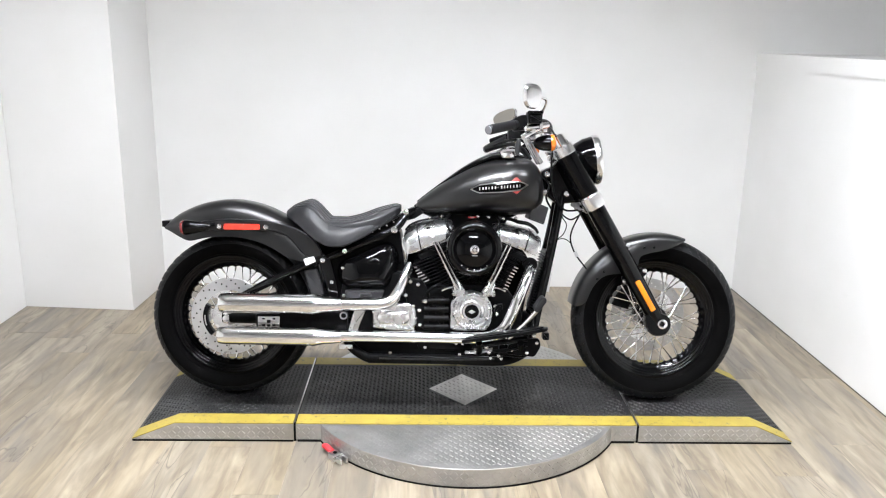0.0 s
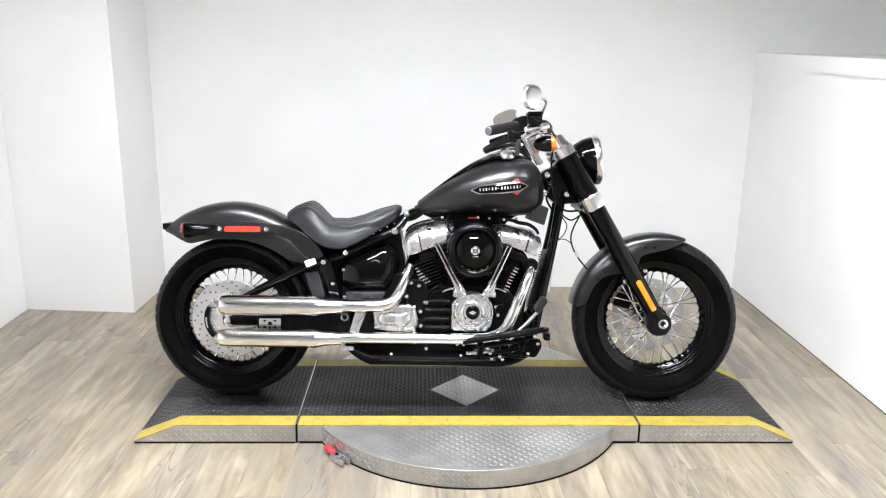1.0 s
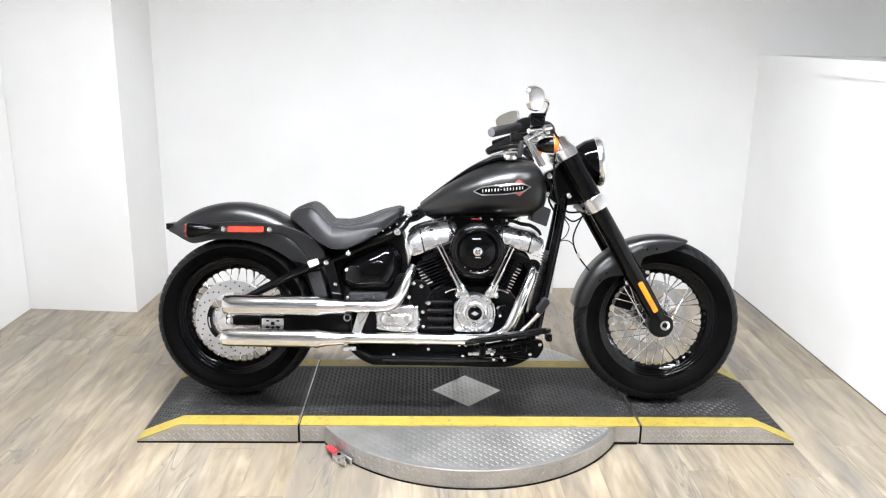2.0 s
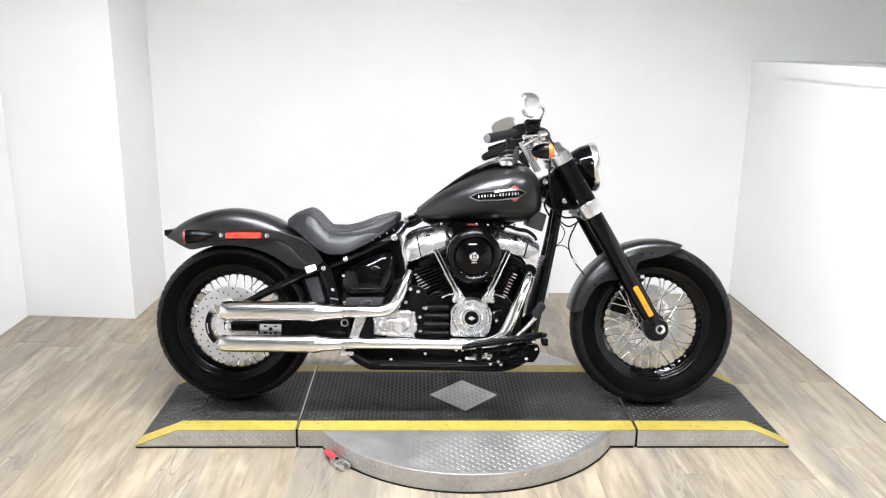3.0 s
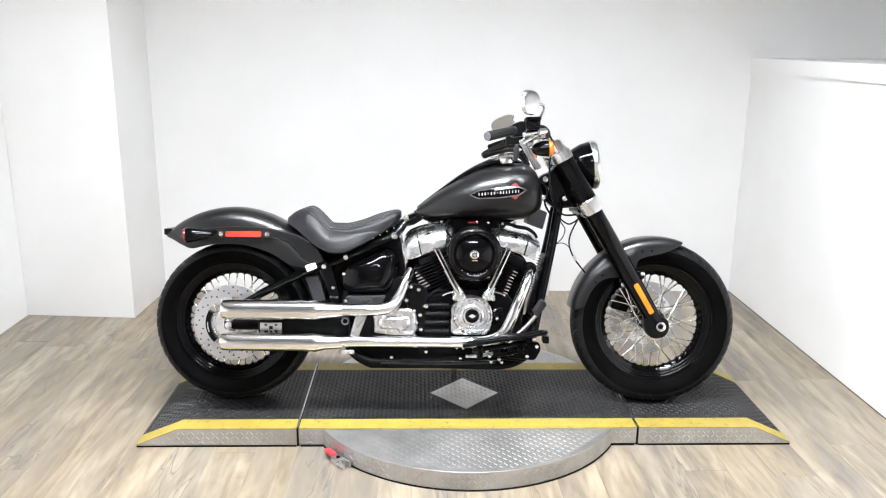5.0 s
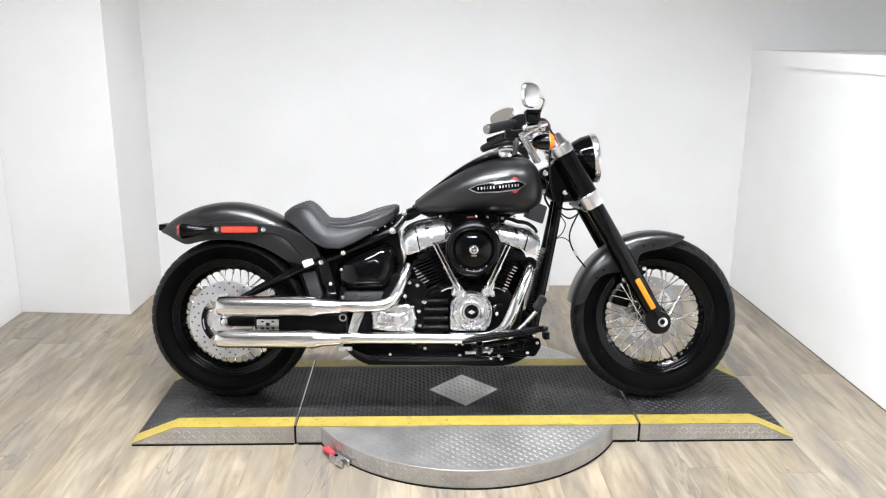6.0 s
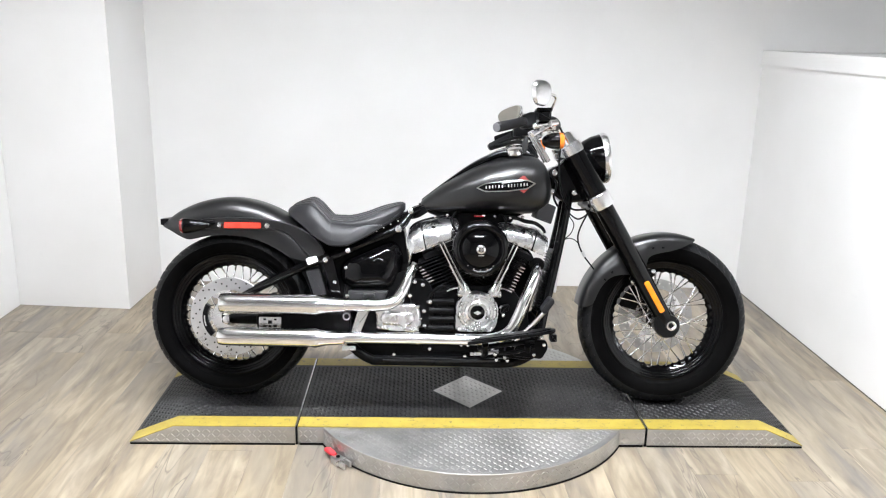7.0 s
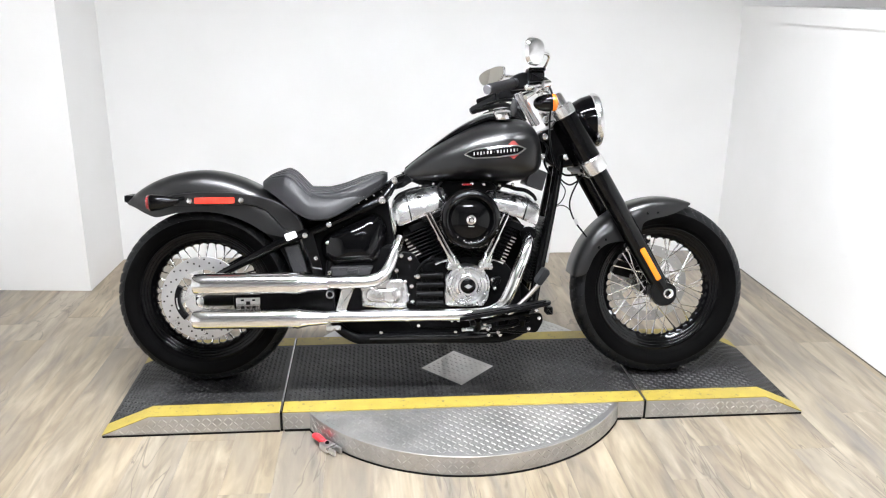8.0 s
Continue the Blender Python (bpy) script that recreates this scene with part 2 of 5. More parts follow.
def part(name, bm, material, parent, label="", sharp=35):
    """One mesh object under a thing or a part, in the thing's own axes."""
    ob = to_object(name, bm, material, sharp)
    ob.parent = parent
    if label:
        ob["label"] = label
    return ob


def thing(name, m, label, category, group="", kind=""):
    ob = new(name)
    ob.empty_display_size = 0.1
    ob.matrix_basis = m
    return tagged(ob, label, category, group, kind)


def spl(pts, n=6, closed=False):
    """Catmull-Rom curve through points of any dimension."""
    p = [np.array(q, float) for q in pts]
    out = []
    m = len(p)
    for i in range(m if closed else m - 1):
        a, b, c, d = ((p[(i - 1) % m], p[i], p[(i + 1) % m], p[(i + 2) % m]) if closed else
                      (p[max(i - 1, 0)], p[i], p[i + 1], p[min(i + 2, m - 1)]))
        for k in range(n):
            t = k / n
            out.append(0.5 * (2 * b + (c - a) * t + (2 * a - 5 * b + 4 * c - d) * t * t + (3 * b - a - 3 * c + d) * t ** 3))
    if not closed:
        out.append(p[-1])
    return out


def loft(rings, cap=True, closed=True, bm=None):
    bm = bm or bmesh.new()
    vs = [[bm.verts.new(tuple(p)) for p in r] for r in rings]
    n = len(rings[0])
    for a, b in zip(vs, vs[1:]):
        for i in range(n if closed else n - 1):
            bm.faces.new((a[i], a[(i + 1) % n], b[(i + 1) % n], b[i]))
    if cap and closed:
        bm.faces.new(vs[0][::-1])
        bm.faces.new(vs[-1])
    return bm


def tube(pts, r, seg=12, n=6, bm=None, cap=True):
    """A round bar swept along a smooth curve; r a number or one per point."""
    rs = r if isinstance(r, (list, tuple)) else [r] * len(pts)
    path = spl([(*p, q) for p, q in zip(pts, rs)], n) if n > 1 else [np.array((*p, q), float) for p, q in zip(pts, rs)]
    rings = []
    up = None
    for i, q in enumerate(path):
        d = Vector(path[min(i + 1, len(path) - 1)][:3] - path[max(i - 1, 0)][:3]).normalized()
        if up is None:
            up = d.orthogonal().normalized()
        up = (up - d * up.dot(d)).normalized()
        side = d.cross(up)
        rings.append([Vector(q[:3]) + (up * math.cos(a) + side * math.sin(a)) * max(q[3], 1e-4) for a in [2 * math.pi * k / seg for k in range(seg)]])
    return loft(rings, cap, True, bm)


def rev(profile, centre, axis=(0, 1, 0), seg=48, bm=None, wave=None, closed=False):
    """Turned shape: profile of (radius, along axis) about a centre."""
    ax = Vector(axis).normalized()
    u = ax.orthogonal().normalized() if abs(ax.y) < 0.99 else Vector((1, 0, 0))
    v = ax.cross(u)
    c = Vector(centre)
    rings = []
    for k in range(seg):
        a = 2 * math.pi * k / seg
        ring = []
        for j, (r, h) in enumerate(profile):
            rr = r + (wave(a, j, h) if wave else 0)
            ring.append(c + ax * h + (u * math.cos(a) + v * math.sin(a)) * rr)
        rings.append(ring)
    bm = bm or bmesh.new()
    vs = [[bm.verts.new(p) for p in r] for r in rings]
    n = len(profile)
    for k in range(seg):
        A, B = vs[k], vs[(k + 1) % seg]
        for i in range(n if closed else n - 1):
            j = (i + 1) % n
            bm.faces.new((A[i], A[j], B[j], B[i]))
    bmesh.ops.remove_doubles(bm, verts=bm.verts, dist=1e-6)
    return bm


def disc(centre, r, h, axis=(0, 1, 0), seg=32, edge=0.15, bm=None):
    """Capped short cylinder with an eased rim, from the centre along the axis."""
    e = edge * min(r, h)
    return rev([(0, 0), (r - e, 0), (r, e), (r, h - e), (r - e, h), (0, h)], centre, axis, seg, bm)


def rounded(outline, r, n=4):
    out = []
    m = len(outline)
    for i in range(m):
        p, q, s = (Vector(outline[(i + k) % m]) for k in (-1, 0, 1))
        a, b = (p - q), (s - q)
        k = min(r, a.length * 0.45, b.length * 0.45)
        a, b = q + a.normalized() * k, q + b.normalized() * k
        for j in range(n + 1):
            t = j / n
            out.append(tuple(a * (1 - t) ** 2 + q * 2 * t * (1 - t) + b * t * t))
    return out


def slab(outline, y0, y1, bev=0.004, r=0.0, axis="y", bm=None, steps=2):
    """A plate: outline in x, z drawn out from y0 to y1, with both rims eased."""
    o = rounded(outline, r) if r else list(outline)
    c = Vector((sum(p[0] for p in o) / len(o), sum(p[1] for p in o) / len(o)))
    size = max((Vector(p) - c).length for p in o)

    def ring(y, k):
        out = []
        m = len(o)
        for i in range(m):
            p = Vector(o[i])
            t = (Vector(o[(i + 1) % m]) - Vector(o[i - 1]))
            nrm = Vector((t.y, -t.x)).normalized() if t.length > 1e-9 else Vector((0, 0))
            out.append(p - nrm * k * sgn)
        return [(p[0], y, p[1]) if axis == "y" else (p[0], p[1], y) for p in out]
    area = sum(o[i - 1][0] * o[i][1] - o[i][0] * o[i - 1][1] for i in range(len(o)))
    sgn = 1 if area > 0 else -1
    s = 1 if y1 > y0 else -1
    prof = [(y0 + s * bev * (1 - math.cos(a)) * 1.0, bev * (1 - math.sin(a))) for a in [math.pi / 2 * k / steps for k in range(steps + 1)]] if bev else [(y0, 0)]
    prof2 = [(y0 + y1 - y, k) for y, k in reversed(prof)]
    return loft([ring(y, k) for y, k in prof + prof2], True, True, bm)


def dome(outline, y0, y1, depth, r=0.02, n=7, flat_part=0.25):
    """A cover: outline walls from y0 to y1, then a swelling face that stands out by depth towards -y."""
    o = rounded(outline, r)
    cx, cz = sum(p[0] for p in o) / len(o), sum(p[1] for p in o) / len(o)
    rings = [[(p[0], y0, p[1]) for p in o]]
    for k in range(n + 1):
        s = 1 - (1 - flat_part) * k / n
        y = y1 - depth * math.sqrt(max(0, 1 - ((s - flat_part) / (1 - flat_part)) ** 2))
        rings.append([(cx + (p[0] - cx) * s, y, cz + (p[1] - cz) * s) for p in o])
    for s in (0.85, 0.7, 0.55, 0.4, 0.25, 0.1) if flat_part > 0.3 else ():
        rings.append([(cx + (p[0] - cx) * s * flat_part, y1 - depth, cz + (p[1] - cz) * s * flat_part) for p in o])
    return loft(rings)


def box(c, size, bev=0.003, m=None, bm=None):
    x, y, z = (v / 2 for v in size)
    b = slab([(-x, -z), (x, -z), (x, z), (-x, z)], -y, y, min(bev, x * 0.8, y * 0.8, z * 0.8), r=bev)
    b.transform(Matrix.Translation(c) @ (m or Matrix()))
    return merge(bm, b) if bm else b


def merge(a, b):
    me = bpy.data.meshes.new("scrap")
    b.to_mesh(me)
    b.free()
    a.from_mesh(me)
    bpy.data.meshes.remove(me)
    return a


def bolt(x, y, z, r=0.008, h=0.006, name="bolt", parent=None, material=None, axis=(0, -1, 0)):
    """A domed cap screw."""
    p = [(0, -0.004), (r, -0.004), (r, h * 0.5), (r * 0.8, h * 0.9), (r * 0.45, h), (r * 0.4, h * 0.6), (0, h * 0.6)]
    return part(name, rev(p, (x, y, z), axis, 14), material or CHROME, parent)

# ---- the room ----
H = 0.072                      # height of the turntable deck
CEIL = 2.75
LEFT, RIGHT, BACK, FRONT = -2.19, 1.772, 1.66, -5.6
COL_X, COL_Y = -1.609, 1.170   # near corner of the pier at the back
LEDGE, SHELF = 1.297, 1.372    # underside and top of the ledge on the half wall
OUTER = RIGHT + 1.05           # side wall behind the half wall


def block(name, x0, x1, y0, y1, z0, z1, material, label, category, bev=0.004):
    bm = bmesh.new()
    bmesh.ops.create_cube(bm, size=1)
    bm.transform(Matrix.LocRotScale(((x0 + x1) / 2, (y0 + y1) / 2, (z0 + z1) / 2), None, (x1 - x0, y1 - y0, z1 - z0)))
    ob = to_object(name, bm, material, 10, False)
    return tagged(ob, label, category, kind="structure")


block("wall_north", COL_X + 0.008, OUTER, BACK, BACK + 0.12, -0.1, CEIL, WALL, "plain white painted back wall behind the motorcycle", "wall")
pier = [(LEFT - 0.3, 1.241), (LEFT, 1.217), (COL_X, COL_Y), (COL_X + 0.022, BACK + 0.12), (LEFT - 0.3, BACK + 0.12)]
tagged(to_object("wall_pier", slab(pier, -0.1, CEIL - 0.002, 0.006, axis="z"), WALL, 30, False), "white painted pier standing out from the back wall", "wall", kind="structure")
block("wall_west", LEFT - 0.12, LEFT, FRONT, 1.213, -0.1, CEIL, WALL, "plain white painted side wall", "wall")
block("wall_east", RIGHT, RIGHT + 0.14, FRONT, BACK - 0.002, -0.1, LEDGE, WALL, "white painted half-height side wall with scuffs", "wall")
block("wall_east_outer", OUTER, OUTER + 0.12, FRONT, BACK + 0.12, -0.1, CEIL, LESS_LIT_WALL, "side wall behind the half wall, greyed as if less lit", "wall")
block("trim_ledge", RIGHT - 0.009, OUTER - 0.002, FRONT, BACK - 0.002, LEDGE, SHELF, WALL, "deep white painted ledge board on the half wall", "trim", 0.006)
block("wall_south", LEFT - 0.12, OUTER + 0.12, FRONT - 0.12, FRONT, -0.1, CEIL, UNSEEN_WALL, "plain unseen closing wall, grey to set the reflections", "wall")
block("ceiling", LEFT - 0.3, OUTER + 0.12, FRONT - 0.12, BACK + 0.12, CEIL, CEIL + 0.1, CEILING, "plain unseen ceiling, darkened to cut bounced light", "ceiling")
floor = block("floor", LEFT - 0.3, OUTER + 0.12, FRONT - 0.12, BACK + 0.12, -0.12, -0.006, SUBFLOOR, "light tan wood-look plank floor with grey streaks", "floor")


block("trim_joint", RIGHT - 0.006, RIGHT - 0.001, FRONT + 0.01, BACK - 0.004, 0.0004, 0.0030, JOINT, "thin dark joint along the foot of the half wall", "trim")

# ---- ceiling lights ----
def ceiling_light(x, y, sx, sy):
    t = thing("ceiling_light", pose(x, y, CEIL), "white deep-framed ceiling light panel, switched on", "ceiling light", "ceiling lights")
    w = 0.02
    d = 0.06
    bm = box((0, -sy / 2, -d / 2), (sx + 2 * w, w, d), 0.003)
    for c, s in (((0, sy / 2, -d / 2), (sx + 2 * w, w, d)), ((-sx / 2, 0, -d / 2), (w, sy, d)), ((sx / 2, 0, -d / 2), (w, sy, d))):
        bm = box(c, s, 0.003, bm=bm)
    part("light_trim", bm, WHITE_METAL, t)
    part("diffuser", box((0, 0, -0.024), (sx - w, sy - w, 0.016), 0.002), DIFFUSER, t)


for lx, ly in ((-0.50, -0.75), (0.44, -0.75), (0.02, -3.0)):
    ceiling_light(lx, ly, 1.18, 0.13)

# ---- turntable and ramps ----
TX, TY, TR = 0.084, 0.062, 0.610
Y0, Y1 = -0.240, 0.372         # near and far edges of the ramps
S0, S1 = -0.541, 0.711         # seams
STRIP = 0.074


def lugs(spots, size=0.026, width=0.0062, rise=0.0016, to_world=None):
    """Raised tread lozenges: (u, v, quarter-turn) on a plane, laid by to_world."""
    vs, fs = [], []
    for u, v, turn in spots:
        c, s = math.cos(turn), math.sin(turn)
        b = len(vs)
        for a, w, h in ((-0.5, 0, 0), (-0.2, 0.5, 0), (0.2, 0.5, 0), (0.5, 0, 0), (0.2, -0.5, 0), (-0.2, -0.5, 0), (-0.22, 0, 1), (0.22, 0, 1)):
            p, q = a * size, w * width
            vs.append(tuple(to_world(u + p * c - q * s, v + p * s + q * c, h * rise)))
        fs += [(b, b + 6, b + 1), (b + 1, b + 6, b + 7, b + 2), (b + 2, b + 7, b + 3), (b + 3, b + 7, b + 4), (b + 4, b + 7, b + 6, b + 5), (b + 5, b + 6, b)]
    bm = bmesh.new()
    me = bpy.data.meshes.new("scrap")
    me.from_pydata(vs, [], fs)
    bm.from_mesh(me)
    bpy.data.meshes.remove(me)
    return bm


def grid(u0, u1, v0, v1, pitch, keep=lambda u, v: True):
    out = []
    nu, nv = int((u1 - u0) / pitch), int((v1 - v0) / pitch)
    for i in range(nu + 1):
        for j in range(nv + 1):
            u, v = u0 + (i + 0.25 * (u1 - u0 - nu * pitch) / pitch) * pitch, v0 + j * pitch
            if keep(u, v):
                out.append((u, v, radians(45 if (i + j) % 2 else -45)))
    return out


def flat(z):
    return lambda u, v, h: (u, v, z + h)


def stuff(name, bm, material, parent, label):
    ob = part(name, bm, material, parent, label, 20)
    ob["kind"] = "stuff"
    return ob


def in_diamond(u, v, k=1.0):
    return abs(u - TX) / 0.136 + abs(v - TY) / 0.145 < k


turntable = thing("motorcycle_turntable", pose(0, 0, 0), "round aluminium tread-plate turntable with a black deck across it", "turntable")
part("turntable_disc", disc((TX, TY, 0.005), TR, H - 0.007, (0, 0, 1), 160, 0.025), TREAD_ALU, turntable, "bare aluminium tread-plate disc")
# black ring draws the contact shadow where the disc meets the floor
part("disc_shadow_gap", disc((TX, TY, 0.0), TR + 0.0025, 0.005, (0, 0, 1), 160), SEAM, turntable, "black ring for the shadow line under the disc")
# black strips fill both seams so the open gaps look shaded
part("seam_fill", box((S0, (Y0 + Y1) / 2, H / 2), (0.0075, Y1 - Y0 - 0.004, H - 0.003), 0.001), SEAM, turntable, "black strip standing for the shaded seam gap")
part("seam_bar", box((S0 - 0.001, (Y0 + Y1) / 2 + 0.004, H - 0.0012), (0.0030, Y1 - Y0 - 0.02, 0.005), 0.001), STEEL, turntable, "thin worn steel bar in the seam")
part("seam_fill", box((S1, (Y0 + Y1) / 2, H / 2), (0.0075, Y1 - Y0 - 0.004, H - 0.003), 0.001), SEAM, turntable, "black strip standing for the shaded seam gap")
part("seam_bar", box((S1 - 0.001, (Y0 + Y1) / 2 + 0.004, H - 0.0012), (0.0030, Y1 - Y0 - 0.02, 0.005), 0.001), STEEL, turntable, "thin worn steel bar in the seam")
part("deck_foot", box(((S0 + S1) / 2, (Y0 + Y1) / 2, 0.004), (S1 - S0 - 0.02, Y1 - Y0 + 0.001, 0.008), 0.001), SEAM, turntable, "black rubber foot under the deck")
part("turntable_deck", box(((S0 + S1) / 2, (Y0 + Y1) / 2, H / 2 + 0.0035), (S1 - S0 - 0.008, Y1 - Y0, H - 0.009), 0.003), TREAD_ALU, turntable, "aluminium tread-plate deck sides")
part("deck_coating", box(((S0 + S1) / 2, (Y0 + Y1) / 2, H), (S1 - S0 - 0.010, Y1 - Y0 - 2 * STRIP, 0.003), 0.001), DECK, turntable, "black coated tread plate")
for yy in (Y0 + STRIP / 2, Y1 - STRIP / 2):
    part("yellow_strip", box(((S0 + S1) / 2, yy, H), (S1 - S0 - 0.010, STRIP, 0.0036), 0.001), YELLOW, turntable, "yellow painted edge stripe")
bm = slab([(TX - 0.136, TY), (TX, TY - 0.146), (TX + 0.136, TY), (TX, TY + 0.144)], H - 0.001, H + 0.0024, 0.0008, axis="z")
part("diamond_plate", bm, TREAD_ALU, turntable, "bare aluminium diamond in the deck")
stuff("deck_tread", lugs(grid(S0 + 0.02, S1 - 0.02, Y0 + STRIP + 0.012, Y1 - STRIP - 0.012, 0.0165, lambda u, v: not in_diamond(u, v, 1.08)), 0.0195, 0.0058, 0.0026, flat(H + 0.0013)), DECK_LUG, turntable, "black raised tread lozenges")
stuff("diamond_tread", lugs(grid(TX - 0.14, TX + 0.14, TY - 0.14, TY + 0.14, 0.0175, lambda u, v: in_diamond(u, v, 0.90)), 0.0195, 0.0054, 0.0020, flat(H + 0.0022)), TREAD_ALU, turntable, "bright raised tread lozenges")
stuff("disc_tread", lugs(grid(TX - TR, TX + TR, TY - TR, TY + TR, 0.0175, lambda u, v: math.hypot(u - TX, v - TY) < TR - 0.016 and not Y0 - 0.01 < v < Y1 + 0.01), 0.0205, 0.0052, 0.0017, flat(H - 0.0022)), TREAD_ALU, turntable, "bright raised tread lozenges")


def on_rim(u, v, h):
    a = u / TR
    return (TX + (TR + h) * math.sin(a), TY - (TR + h) * math.cos(a), v)


stuff("rim_tread", lugs([(u, v, radians(45 if (i + j) % 2 else -45)) for i, u in enumerate(np.arange(-0.62, 0.62, 0.0178)) for j, v in enumerate((0.0165, 0.0345, 0.0525))], 0.0190, 0.0046, 0.0020, on_rim), TREAD_ALU, turntable, "bright raised tread lozenges")


def on_side(u, v, h):
    return (u, Y0 - h, v)


def side_lugs(x0, x1, top=lambda x: H):
    return [(u, v, radians(45 if (i + j) % 2 else -45)) for i, u in enumerate(np.arange(x0 + 0.014, x1 - 0.010, 0.0178)) for j, v in enumerate((0.0170, 0.0355, 0.0540)) if v < top(u) - 0.010]


stuff("deck_side_tread", lugs(side_lugs(S0, TX - 0.53) + side_lugs(TX + 0.53, S1), 0.0190, 0.0046, 0.0020, on_side), TREAD_ALU, turntable, "bright raised tread lozenges")


def loading_ramp(seam, knee, tip):
    """A wedge: level from the seam to the knee, then down to the tip."""
    s = 1 if tip > seam else -1
    t = thing("loading_ramp", pose(0, 0, 0), "black tread-plate ramp end with yellow edges and aluminium sides", "ramp", "ramp ends beside the turntable")
    a = seam + s * 0.004
    out = [(a, 0.007), (tip - s * 0.004, 0.007), (tip, 0.008), (knee, H - 0.001), (a, H - 0.001)]
    part("ramp_body", slab(out, Y0, Y1, 0.0015), TREAD_ALU, t, "aluminium tread-plate ramp body")
    slope = (H - 0.009) / (tip - knee)

    def top(x):
        return H - max(0, (x - knee) * slope) if s > 0 else H - max(0, (x - knee) * slope)

    def sheet(y0, y1, lift, dx):
        pts = [(a + s * dx, top(a)), (knee, H), (tip - s * dx, top(tip - s * dx))]
        return slab([(x, z + lift) for x, z in pts] + [(x, z - 0.0015) for x, z in reversed(pts)], y0, y1, 0.0006)
    part("deck_coating", sheet(Y0 + STRIP, Y1 - STRIP, 0.0012, 0.001), DECK, t, "black coated tread plate")
    for yy in (Y0, Y1 - STRIP):
        part("yellow_strip", sheet(yy, yy + STRIP, 0.0018, 0.001), YELLOW, t, "yellow painted edge stripe")
    lo, hi = sorted((a + s * 0.012, tip - s * 0.015))
    stuff("deck_tread", lugs(grid(lo, hi, Y0 + STRIP + 0.012, Y1 - STRIP - 0.012, 0.0165), 0.0195, 0.0058, 0.0026, lambda u, v, h: (u, v, top(u) + 0.001 + h)), DECK_LUG, t, "black raised tread lozenges")
    stuff("side_tread", lugs(side_lugs(lo, hi, top), 0.0190, 0.0046, 0.0020, on_side), TREAD_ALU, t, "bright raised tread lozenges")
    part("rubber_foot", box(((a + tip) / 2, (Y0 + Y1) / 2, 0.0035), (abs(tip - a) - 0.004, Y1 - Y0 + 0.001, 0.007), 0.001), SEAM, t, "thin black rubber base")


loading_ramp(S0, -0.972, -1.128)
loading_ramp(S1, 1.146, 1.288)

# spring latch that holds the turntable
latch = thing("floor_latch", pose(-0.402, -0.338, 0.0, 0, 0, -50), "small steel latch with a red plastic grip on the floor", "latch")
part("latch_body", slab([(0.008, -0.017), (0.050, -0.019), (0.052, 0.017), (0.010, 0.015)], 0.0, 0.024, 0.003, 0.004, axis="z"), STEEL, latch, "steel latch body")
for side_y in (-0.013, 0.012):
    part("latch_jaw", box((0.066, side_y, 0.015), (0.044, 0.009, 0.020), 0.003), STEEL, latch, "steel latch jaw")
part("latch_pin", tube([(0.058, -0.022, 0.020), (0.058, 0.021, 0.020)], 0.0055, 10, 1), CHROME, latch)
part("latch_screw", disc((0.030, 0.0, 0.022), 0.007, 0.006, (0, 0, 1), 14), SATIN, latch)
part("latch_grip", tube([(-0.044, 0.003, 0.018), (-0.022, 0.0, 0.024), (0.014, 0.0, 0.020)], [0.009, 0.0115, 0.010], 12), RED_PLASTIC, latch, "red plastic grip")

# ---- the motorcycle, leaning on its side stand ----
LEAN_DEG = 10.0
bike = thing("motorcycle", pose(0, 0.016, H, -LEAN_DEG, 0, -1.1), "black cruiser motorcycle with chrome twin exhausts, leaning on its stand", "motorcycle")
RW, FW = (-0.812, 0.0, 0.312), (0.815, 0.0, 0.318)


